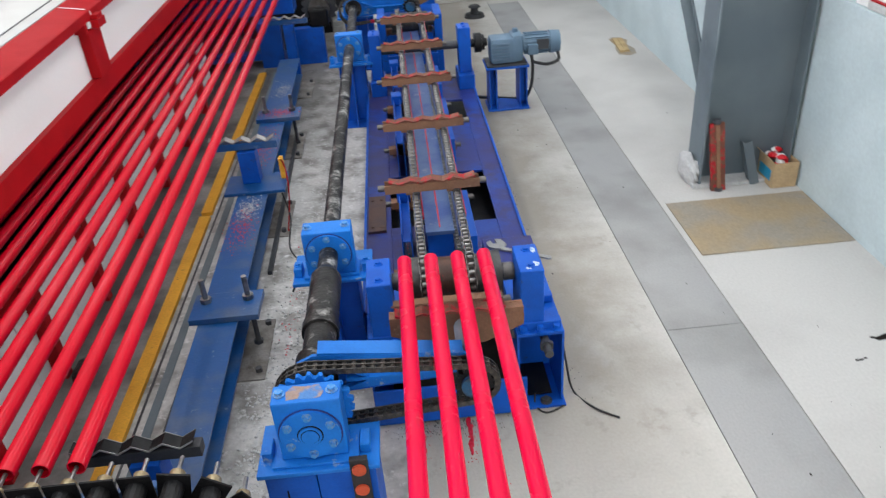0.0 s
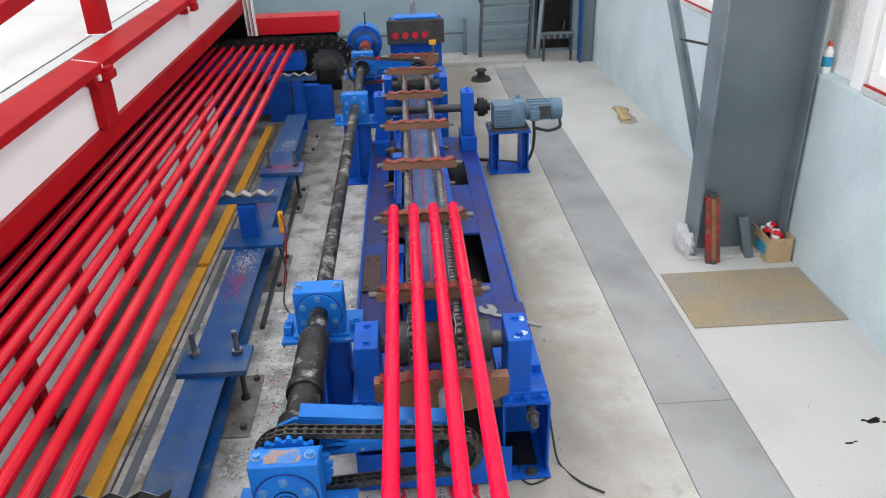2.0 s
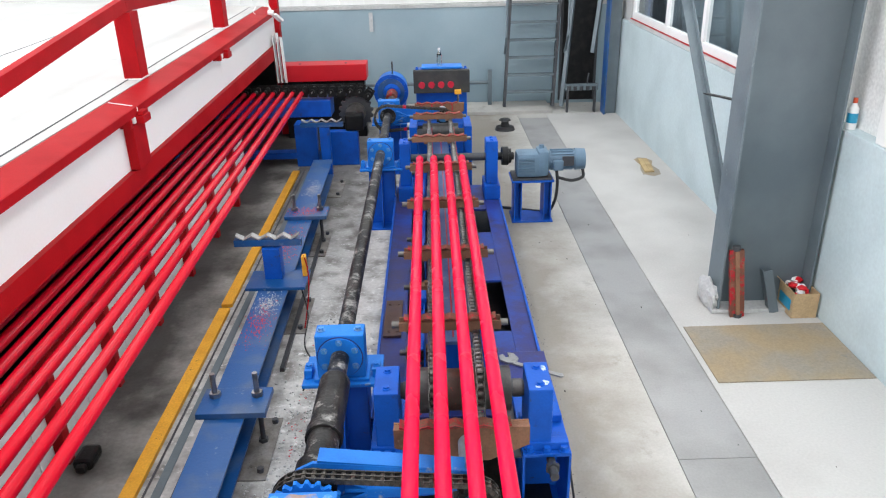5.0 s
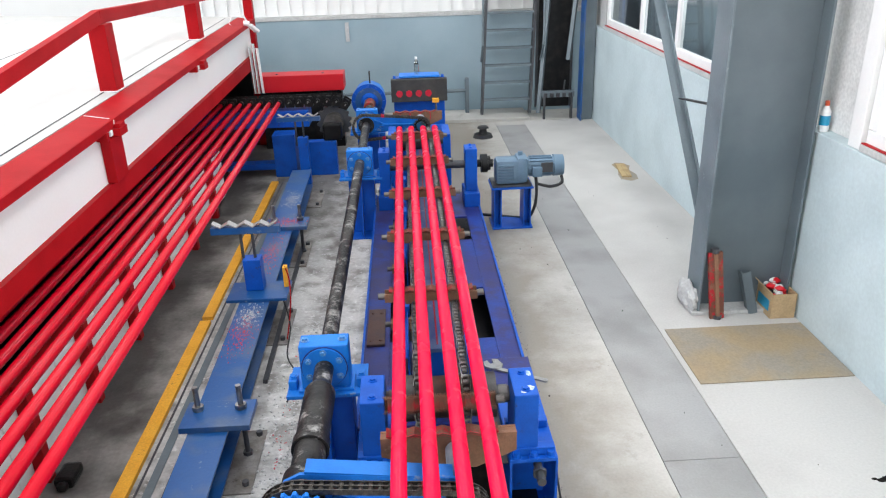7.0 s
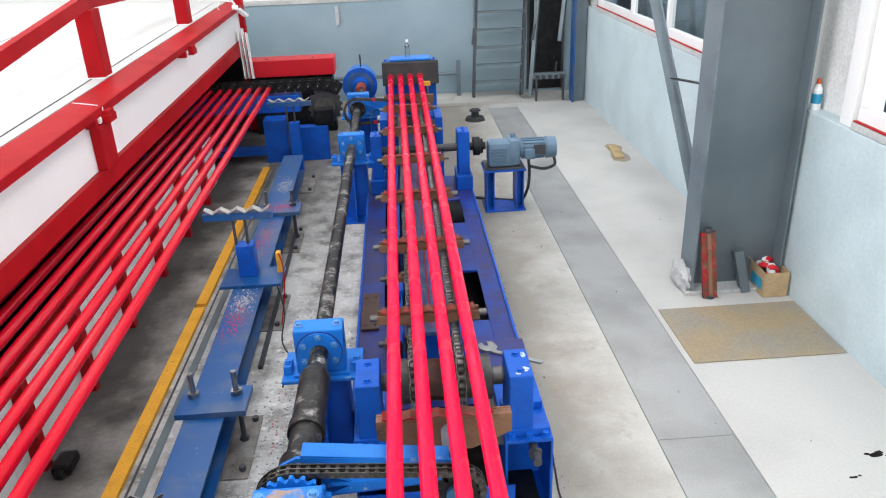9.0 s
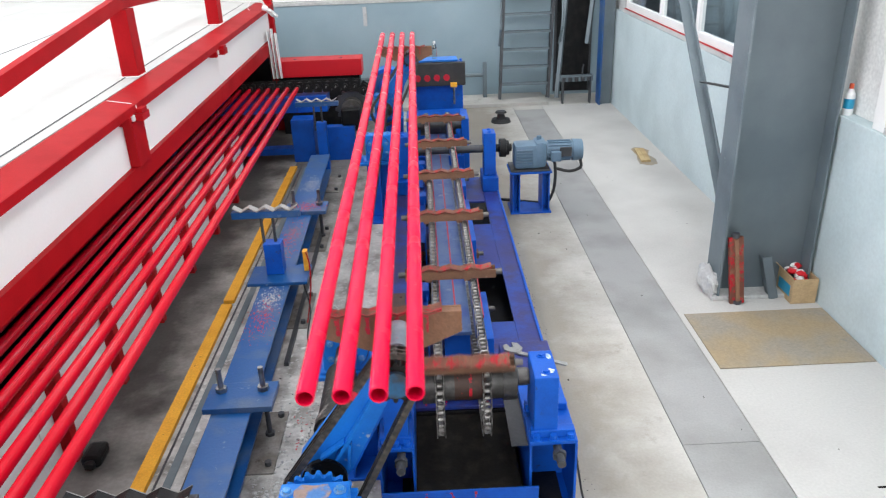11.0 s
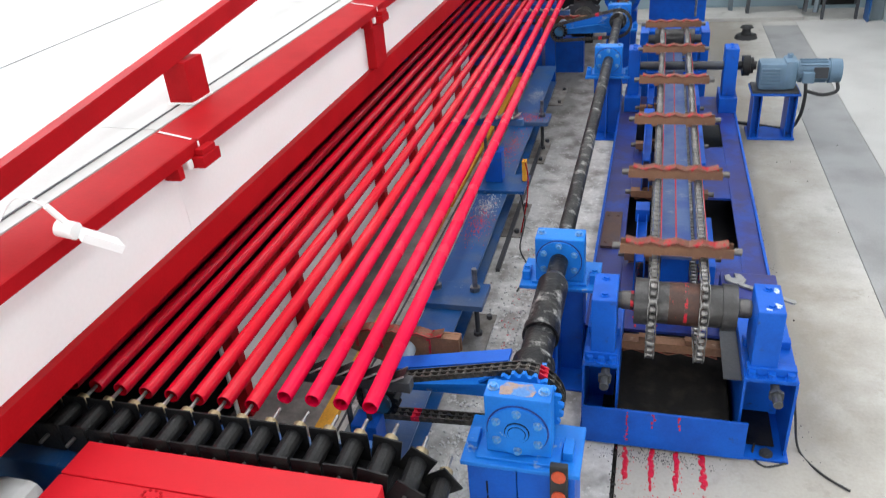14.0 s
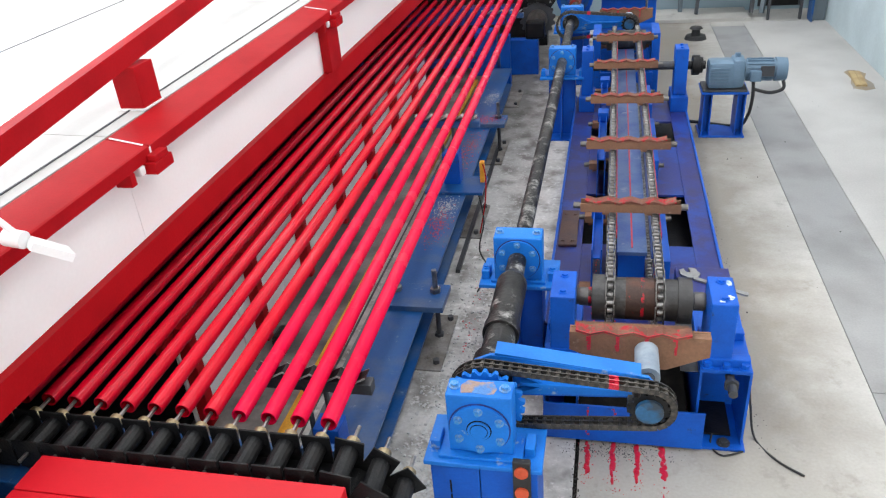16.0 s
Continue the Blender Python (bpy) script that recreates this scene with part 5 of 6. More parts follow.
def build_drive():
    d = thing("shaft_drive", (-0.3, 10.15, 0), "round blue geared brake drive at the shaft's end", "drive")
    part("drum_case", rod(bmesh.new(), (-0.29, 10.0, 0.76), (-0.29, 10.35, 0.76), 0.215, 36), "light_blue", d, smooth=True)
    part("rim", rod(bmesh.new(), (-0.29, 9.965, 0.76), (-0.29, 9.998, 0.76), 0.235, 36), "blue", d, smooth=True)
    part("hub", rod(bmesh.new(), (-0.28, 9.86, 0.757), (-0.28, 9.964, 0.757), 0.09, 24, 0.12), "blue", d, smooth=True)
    # flat disc; its darker blue stands in for the hollow's shade
    part("recess", rod(bmesh.new(), (-0.29, 9.960, 0.76), (-0.29, 9.9645, 0.76), 0.185, 36), "beam_blue", d, "darker blue disc painting the shade of the inner ring", smooth=True)
    part("shaft_sleeve", rod(bmesh.new(), (PIV_X, 9.55, PIV_Z), (PIV_X, 9.86, PIV_Z), 0.075, 20), "rust", d, smooth=True)
    part("pedestal", box(bmesh.new(), -0.48, -0.10, 9.98, 10.4, 0.0, 0.56, 0.006), "blue", d)
    part("vent_pin", rod(bmesh.new(), (-0.27, 10.15, 0.97), (-0.27, 10.15, 1.14), 0.01, 8), "black_rubber", d)
    for k in range(12):
        a = 2 * math.pi * k / 12
        m = bmesh.new()
        rod(m, (-0.29 + 0.205 * math.cos(a), 9.95, 0.76 + 0.205 * math.sin(a)), (-0.29 + 0.205 * math.cos(a), 9.966, 0.76 + 0.205 * math.sin(a)), 0.012, 6)
        part("bolt", m, "blue", d)


build_drive()
build_wrench()


# ---- pipe rack beside the oven ----
def lean(y):
    """The rack stands slightly askew: its shift across at y."""
    return -0.0145 * (y - 1.68)


RACK_Z = 0.90
RACK_X = [-0.81 - 0.122 * k for k in range(24)]       # pipe places across the rack, at the near end
RACK_YAW = math.degrees(math.atan(0.0145))


def build_rack_base():
    b = thing("rack_beam", (-1.0, 5.1, 0), "long blue paint-splashed steel beam under the pipe rack", "beam")
    y0, y1 = 1.75, 8.39
    xa, xb = -0.955, -1.056
    for name, w, h, z in (("top_flange", 0.226, 0.014, 0.298), ("web", 0.012, 0.17, 0.205), ("bottom_flange", 0.226, 0.014, 0.112)):
        m = bmesh.new()
        bar(m, (xa, y0, z), (xb, y1, z), w, h)
        part(name, m, "beam_blue", b)
    for y in (2.0, 3.45, 5.1, 6.55, 8.2):
        x = xa + (xb - xa) * (y - y0) / (y1 - y0)
        part("leg", box(bmesh.new(), x - 0.06, x + 0.06, y - 0.05, y + 0.05, 0.013, 0.104), "beam_blue", b)
        part("foot_plate", box(bmesh.new(), x - 0.1, x + 0.24, y - 0.33, y + 0.25, 0.0, 0.012, 0.002), "foot_brown", b, "dirty steel anchor plate")
        for dy in (-0.26, 0.20):
            part("anchor_bolt", rod(bmesh.new(), (x + 0.2, y + dy, 0.012), (x + 0.2, y + dy, 0.04), 0.02, 6), "dark_steel", b)
    for name, x, y, mat, lab in (("pin_plate", -0.94, 3.43, "beam_blue", "blue cross plate with two upright steel pins"), ("pin_plate", -0.973, 6.54, "beam_blue", "blue cross plate splashed with red paint")):
        p = thing(name, (x, y, 0.305), lab, "plate", "pin plates")
        part("plate", box(bmesh.new(), x - 0.20, x + 0.20, y - 0.135, y + 0.125, 0.3055, 0.343, 0.004), mat, p)
        for px in (x - 0.125, x + 0.122):
            m = bmesh.new()
            rod(m, (px, y + 0.04, 0.343), (px, y + 0.04, 0.50), 0.016, 14)
            part("pin", m, "bright_steel", p, smooth=True)
            part("nut", rod(bmesh.new(), (px, y + 0.04, 0.343), (px, y + 0.04, 0.372), 0.034, 6), "bright_steel", p)
            part("pin_foot", rod(bmesh.new(), (px, y + 0.04, 0.013), (px, y + 0.04, 0.305), 0.016, 12), "dark_steel", p, smooth=True)
            part("nut", rod(bmesh.new(), (px, y + 0.04, 0.013), (px, y + 0.04, 0.035), 0.03, 6), "dark_steel", p)
    for x0, x1, ya, yb, z, cnt, sd, mat, lab in ((-1.10, -0.90, 4.05, 4.75, 0.305, 150, 61, "paint_drip", "red paint flecks on the beam"), (-1.10, -0.91, 4.5, 4.9, 0.3055, 170, 62, "plaster", "white mortar crumbs on the beam"),
                                                 (-1.12, -0.92, 5.4, 6.35, 0.305, 160, 63, "paint_drip", "red paint flecks on the beam"), (-1.16, -0.78, 6.42, 6.66, 0.343, 170, 64, "paint_drip", "red paint flecks on the cross plate"),
                                                 (-1.12, -0.93, 7.0, 7.6, 0.305, 120, 65, "plaster", "white mortar crumbs on the beam"),
                                                 (-1.3, -1.1, 3.6, 6.4, 0.001, 70, 68, "paint_drip", "red paint flecks on the floor")):
        splash("paint_splash" if mat == "paint_drip" else "mortar_splash", x0, x1, ya, yb, z, int(cnt * 2.2), sd, mat, lab, (0.001, 0.0042), 3.5)
    m = bmesh.new()
    bar(m, (-0.845, 4.25, 0.016), (-0.875, 6.75, 0.016), 0.03, 0.03)
    single("steel_strip", m, "dark_steel", "thin dark steel bar lying beside the beam", "bar")
    # yellow edge bar and trench joints
    for a, c in ((2.2, 5.18), (5.24, 8.85)):
        m = bmesh.new()
        bar(m, (-1.475, a, 0.018), (-1.475, c, 0.018), 0.085, 0.03)
        single("yellow_edge_bar", m, "yellow", "chipped yellow steel edge bar on the floor", "edge bar", "edge bars")
    for x, w in ((-1.40, 0.012), (-1.33, 0.05), (-1.24, 0.008)):
        m = bmesh.new()
        bar(m, (x, 1.9, 0.003), (x + 0.01, 8.9, 0.003), w, 0.006)
        single("floor_rail", m, "dark_steel" if w < 0.02 else "steel_grey", "narrow steel strip let into the floor", "strip", "floor strips")
    for pts in (((-0.80, 5.0, 0.29), (-0.74, 4.85, 0.12), (-0.74, 4.6, 0.01), (-0.63, 4.3, 0.01), (-0.66, 4.0, 0.01)),
                ((-1.18, 2.4, 0.01), (-1.2, 3.4, 0.01), (-1.12, 4.2, 0.01), (-1.15, 4.6, 0.01))):
        loose_cable("cable", pts, 0.006, "thin dark wire lying on the dirty floor")
    m = bmesh.new()
    box(m, -1.88, -1.77, 3.25, 3.42, 0.0, 0.07, 0.025)
    box(m, -1.85, -1.79, 3.21, 3.26, 0.01, 0.06, 0.02)
    single("steel_lump", m, "black_oil", "dark oily cast block on the floor", "block")
    m = bmesh.new()
    rnd = random.Random(11)
    for k in range(1500):
        x, y = rnd.gauss(-0.56, 0.15), 1.6 + 3.4 * rnd.random() ** 1.5
        r = rnd.uniform(0.003, 0.012)
        mm = Matrix.Translation((x, y, r * 0.5)) @ Matrix.Rotation(rnd.uniform(0, 6), 4, 'Z') @ Matrix.Diagonal((1, rnd.uniform(0.5, 1), 0.6, 1))
        bmesh.ops.create_icosphere(m, subdivisions=1, radius=r, matrix=mm)
    single("debris", m, "plaster", "crumbs of mortar and paint flakes on the floor", "debris", kind="stuff", base=(-0.55, 3, 0))


build_rack_base()


def v_rest(y, mat="beam_blue"):
    """A lifting V rest: a fixed column and a plate that rises on two rods. Returns the moving plate."""
    x = -0.993 + lean(y)
    s = thing("v_rest", (x, y, 0), "blue post with a liftable zigzag pipe rest", "pipe rest", "pipe rests")
    if y > 3 and y < 8:
        part("base_plate", box(bmesh.new(), -1.215, -0.755, y - 0.21, y + 0.11, 0.3055, 0.33, 0.003), "beam_blue", s)
        part("post", box(bmesh.new(), x - 0.045, x + 0.09, y - 0.06, y + 0.06, 0.3305, 0.59, 0.006), "blue", s)
        m = bmesh.new()
        box(m, -0.80, -0.765, y - 0.02, y + 0.04, 0.331, 0.50, 0.004)
        part("sensor", m, "yellow", s, "small sensor with red and yellow wires")
        part("sensor_wire", tube_path(bmesh.new(), curve_points(((-0.78, y, 0.5), (-0.74, y - 0.1, 0.42), (-0.735, y - 0.2, 0.25), (-0.77, y - 0.3, 0.02))), 0.005), "red_frame", s)
    else:
        part("post", box(bmesh.new(), x - 0.03, x + 0.09, y - 0.05, y + 0.06, 0.0, 0.597, 0.006), "blue", s)
    lift = new("lift_plate", mesh_of("lift_plate", box(bmesh.new(), -0.262, 0.262, -0.028, 0.028, 0.0, 0.055, 0.004), mat))
    lift.parent = s
    lift["label"] = "moving cross bar of the rest"
    part("zigzag_strip", strip(bmesh.new(), zigzag(-0.183, 0.122, 4, 0.060, 0.095, 0.006), -0.03, 0.03), "zinc_v" if y > 3 else "black_oil", lift, "bare bright zigzag strip", local=True)
    for ya, yb in ((-0.033, -0.0305), (0.0305, 0.033)):
        part("worn_edge", strip(bmesh.new(), zigzag(-0.183, 0.122, 4, 0.062, 0.097, 0.009), ya, yb), "zinc_v", lift, "bright worn edge of the zigzag", local=True)
    for xx in (-0.045, 0.045):
        part("lift_rod", rod(bmesh.new(), (xx, 0, -0.30), (xx, 0, -0.001), 0.012, 12), "dark_steel", lift, smooth=True, local=True)
    return lift


RESTS = [v_rest(2.0, "dark_steel"), v_rest(5.13), v_rest(8.8)]


# ---- spindle chains at both ends of the rack ----
WRAP_X, WRAP_R = -0.74, 0.30


def spindle_mesh(d):
    """Holder plates and roller of one spindle; d is +1 where it points along +y."""
    m = bmesh.new()
    for y in (0.0, -0.16 * d):
        box(m, -0.055, 0.055, y - 0.004, y + 0.004, -0.075, 0.055, 0.002)
    box(m, -0.05, 0.05, min(-0.16 * d, 0), max(-0.16 * d, 0), -0.08, -0.07)
    rod(m, (0, -0.155 * d, 0), (0, -0.005 * d, 0), 0.036, 16)
    return m


def build_spindles(y, d, count, group):
    c = thing("spindle_chain", (-1.4, y, 0.55), "black oily chain of rotating pipe spindles", "spindle chain", group)
    body = []
    first = None
    for k in range(count):
        if first is None:
            o = first = part("spindle", spindle_mesh(d), "black_oil", c, "oily holder with a roller", local=True)
            collar = part("collar", rod(bmesh.new(), (0, 0.005 * d, 0), (0, 0.055 * d, 0), 0.027, 14), "cradle_brass" if d > 0 else "black_oil", o, "worn brass-coloured collar", local=True, smooth=True)
            tip = part("tip", rod(bmesh.new(), (0, -0.21 * d, 0), (0, 0.13 * d, 0), 0.008, 8), "bright_steel", o, local=True)
        else:
            o = share(first, (0, 0, 0), c)
            share(collar, (0, 0, 0), o)
            share(tip, (0, 0, 0), o)
        body.append(o)
    part("end_wheel", gear(16, WRAP_R - 0.07, 0.03, 0.05, (WRAP_X, y - 0.08 * d, RACK_Z - WRAP_R)), "dark_steel", c)
    part("wheel_hub", rod(bmesh.new(), (WRAP_X, y - 0.11 * d, RACK_Z - WRAP_R), (WRAP_X, y + 0.09 * d, RACK_Z - WRAP_R), 0.13, 28), "end_steel", c, "greasy grey wheel hub", smooth=True)
    part("end_axle", rod(bmesh.new(), (WRAP_X, y - 0.32 * d, RACK_Z - WRAP_R), (WRAP_X, y + 0.18 * d, RACK_Z - WRAP_R), 0.05, 18), "dark_steel", c, "greasy axle end")
    return body


M["cradle_brass"] = material("worn_brass", (0.42, 0.34, 0.20), 0.4, 0.7, (0.25, 0.18, 0.10), 14, 0.7, 0.15, 90)
NEAR_SPINDLES = build_spindles(1.555, 1, 22, "spindle chains")
FAR_SPINDLES = build_spindles(9.48, -1, 22, "spindle chains")


def build_chain_frames():
    f = thing("spindle_stand", (-1.9, 1.5, 0), "blue steel frame under the spindle chain", "machine stand", "spindle stands")
    part("top_beam", box(bmesh.new(), -4.2, -0.95, 1.33, 1.66, 0.62, 0.80, 0.006), "beam_blue", f)
    for x in (-3.4, -2.1, -1.05):
        part("leg", box(bmesh.new(), x - 0.05, x + 0.05, 1.42, 1.58, 0.0, 0.619, 0.004), "beam_blue", f)
    part("end_bracket", box(bmesh.new(), -0.94, -0.80, 1.66, 1.70, 0.0, 0.78, 0.004), "beam_blue", f)
    g = thing("spindle_stand", (-1.9, 9.7, 0), "blue steel frame under the spindle chain", "machine stand", "spindle stands")
    part("top_beam", box(bmesh.new(), -4.2, -1.05, 9.40, 9.75, 0.58, 0.79, 0.006), "blue", g)
    part("leg", box(bmesh.new(), -1.50, -1.22, 9.12, 9.39, 0.0, 0.55, 0.006), "blue", g)
    part("leg", box(bmesh.new(), -1.14, -0.70, 9.14, 9.28, 0.0, 0.44, 0.006), "blue", g)
    part("pillow_block", box(bmesh.new(), -0.86, -0.62, 9.16, 9.30, 0.441, 0.66, 0.03), "black_oil", g)
    part("leg", box(bmesh.new(), -3.4, -3.2, 9.5, 9.7, 0.0, 0.579, 0.004), "blue", g)
    part("lower_beam", box(bmesh.new(), -2.2, -1.51, 9.2, 9.38, 0.08, 0.16, 0.004), "blue", g)
    # red covers over the spindle drives
    c = thing("red_cover", (-1.2, 1.1, 0.0), "bright red sheet-metal guard over the spindle drive", "guard", "red guards")
    part("cover_half", box(bmesh.new(), -1.80, -0.63, 1.195, 1.355, 0.70, 0.94, 0.006), "red_cover", c)
    part("cover_half", box(bmesh.new(), -1.80, -0.63, 0.75, 1.192, 0.70, 0.938, 0.006), "red_cover", c)
    part("support", box(bmesh.new(), -1.7, -0.75, 0.80, 1.32, 0.0, 0.699, 0.004), "beam_blue", c)
    m = bmesh.new()
    for k in range(9):
        a = 2 * math.pi * k / 9
        rod(m, (-1.40 + 0.035 * math.cos(a), 1.165 + 0.02 * math.sin(a), 0.9385), (-1.40 + 0.035 * math.cos(a), 1.165 + 0.02 * math.sin(a), 0.941), 0.006, 8)
    part("vent_holes", m, "red_frame", c, "small ring of vent holes")
    c = thing("red_cover", (-1.28, 10.6, 0), "long red sheet-metal guard at the far chain", "guard", "red guards")
    part("cover_half", box(bmesh.new(), -1.90, -0.655, 10.48, 10.85, 0.83, 1.058, 0.008), "red_cover", c)
    part("support", box(bmesh.new(), -1.85, -0.70, 10.55, 10.80, 0.0, 0.829, 0.004), "black_oil", c)
    for x in (-1.6, -0.95):
        part("screw", rod(bmesh.new(), (x, 10.6, 1.058), (x, 10.6, 1.066), 0.018, 10), "dark_steel", c)
    # sack in the corner under the guard
    s = thing("paper_sack", (-2.03, 1.1, 0), "white and green paper sack beside the guard", "sack")
    m = bmesh.new()
    box(m, -2.14, -1.93, 1.0, 1.22, 0.0, 0.86, 0.05)
    part("body", m, "white_plastic", s)
    part("print", box(bmesh.new(), -2.12, -1.95, 0.994, 0.999, 0.3, 0.7), "leaf_green", s, "green printed patch")


M["leaf_green"] = material("leaf_green", (0.10, 0.32, 0.05), 0.5)
build_chain_frames()


# ---- drying oven with its guard rail ----
OVEN_X = -1.90


def eaves(y):
    """Lower edge of the oven's front beam."""
    return 1.086 + 0.008 * y


def beam_top(y):
    """Upper edge of the oven's front beam."""
    return 1.204 + 0.013 * y


def trim_z(y):
    """Front upper edge of the red trim along the roof; the roof climbs slightly towards the far end."""
    return 1.618 + 0.0175 * y


def prism(bm, section, y0, y1):
    """A long profile along y; section gives its (x, z) corners for a place y."""
    ends = [[bm.verts.new((x, y, z)) for x, z in section(y)] for y in (y0, y1)]
    n = len(ends[0])
    bm.faces.new(ends[0])
    bm.faces.new(ends[1][::-1])
    for i in range(n):
        bm.faces.new((ends[0][i], ends[1][i], ends[1][(i + 1) % n], ends[0][(i + 1) % n]))
    bmesh.ops.recalc_face_normals(bm, faces=bm.faces)
    return bm


ROOF = ((-2.094, 0.030), (-3.66, 0.085), (-4.9, 0.13), (-6.2, 0.18))      # places across the roof, and their rise over the trim


def build_oven():
    o = thing("drying_oven", (-4, 5, 0), "long white sheet-metal drying oven with a red steel frame", "oven")
    y0, y1 = -1.5, 10.85
    part("front_beam", prism(bmesh.new(), lambda y: ((OVEN_X, eaves(y)), (OVEN_X, beam_top(y)), (OVEN_X - 0.10, beam_top(y)), (OVEN_X - 0.10, eaves(y))), y0, y1), "red_frame", o)
    ys = (-1.5, 0.4, 2.45, 5.1, 7.8, 10.85)
    for a, b in zip(ys, ys[1:]):
        m = bmesh.new()
        plate(m, ((a + 0.001, beam_top(a) + 0.002), (b - 0.001, beam_top(b) + 0.002), (b - 0.001, trim_z(b) - 0.058), (a + 0.001, trim_z(a) - 0.058)), 0.02, 'x', OVEN_X - 0.06)
        part("panel", m, "white_sheet", o, "white sheet panel with a few drips")
    for (xa, da), (xb, db) in zip(ROOF, ROOF[1:]):
        for a, b in zip((-1.5, 2.6, 6.8), (2.594, 6.794, 10.85)):
            part("roof_sheet", prism(bmesh.new(), lambda y: ((xa - 0.004, trim_z(y) + da), (xb + 0.004, trim_z(y) + db), (xb + 0.004, trim_z(y) + db - 0.02), (xa - 0.004, trim_z(y) + da - 0.02)), a, b), "roof_white", o, "dusty white roof sheet")
    for k, (x, d, r) in enumerate(((-2.150, 0.032, 0.007), (-3.66, 0.085, 0.006))):
        m = bmesh.new()
        tube_path(m, [(x - 0.0035 * j + 0.012 * noise.noise(Vector((j * 0.7, k, 0))), -1.4 + 12.1 * j / 25, trim_z(-1.4 + 12.1 * j / 25) + d) for j in range(26)], r, 5)
        part("roof_seam", m, "dark_steel", o, "dark sealed seam")
    # unseen black sheets close the oven off, so its inside stays dark
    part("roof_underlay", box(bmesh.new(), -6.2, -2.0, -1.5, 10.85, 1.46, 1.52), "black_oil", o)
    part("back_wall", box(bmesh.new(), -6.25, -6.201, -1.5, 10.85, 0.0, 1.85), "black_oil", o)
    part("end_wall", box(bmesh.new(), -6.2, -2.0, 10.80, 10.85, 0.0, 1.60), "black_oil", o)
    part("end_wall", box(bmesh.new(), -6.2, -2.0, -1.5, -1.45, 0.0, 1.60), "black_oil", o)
    # black tray added on the oven's floor, standing in for deep shade
    part("drip_tray", box(bmesh.new(), -6.19, -2.06, -1.44, 10.79, 0.004, 0.03), "black_oil", o, "black tray added to keep the inside in shade")
    # skirt under the pipes
    x = -2.0
    for k in range(9):
        a = 2.5 + 0.66 * k
        part("skirt_panel", box(bmesh.new(), x - 0.02, x, a, a + 0.652, 0.02, 0.57, 0.003), "white_sheet", o, "white tiled skirt panel")
    for y in (2.55, 3.35, 4.15, 5.0, 5.9, 6.8, 7.7):
        m = bmesh.new()
        box(m, x + 0.002, x + 0.075, y - 0.035, y + 0.035, 0.0, 0.66)
        part("leg", m, "red_frame", o, "dark red frame leg")
    m = bmesh.new()
    box(m, x - 0.05, x - 0.001, 2.4, 8.5, 0.573, 0.63)
    part("skirt_rail", m, "red_frame", o)
    part("corner_post", box(bmesh.new(), OVEN_X - 0.09, OVEN_X + 0.03, 10.78, 10.90, 0.0, 2.25, 0.004), "red_frame", o)
    for k, (dx, h) in enumerate(((0, 0.62), (0.05, 0.66), (0.10, 0.60))):
        m = bmesh.new()
        bar(m, (OVEN_X + 0.04 + dx, 10.30, 0.86), (OVEN_X - 0.0 + dx, 10.42, 0.86 + h), 0.012, 0.13, (0, 1, 0))
        single("light_strip", m, "white_plastic", "white strip cover leaning in the corner", "strip", "leaning strips")


build_oven()


def top_line(y):
    """Middle height of the sloping hand rail, which turns level at the tall post."""
    return 1.615 + 0.120 * y if y < 5.982 else 2.333 - 0.03 * (y - 5.982)


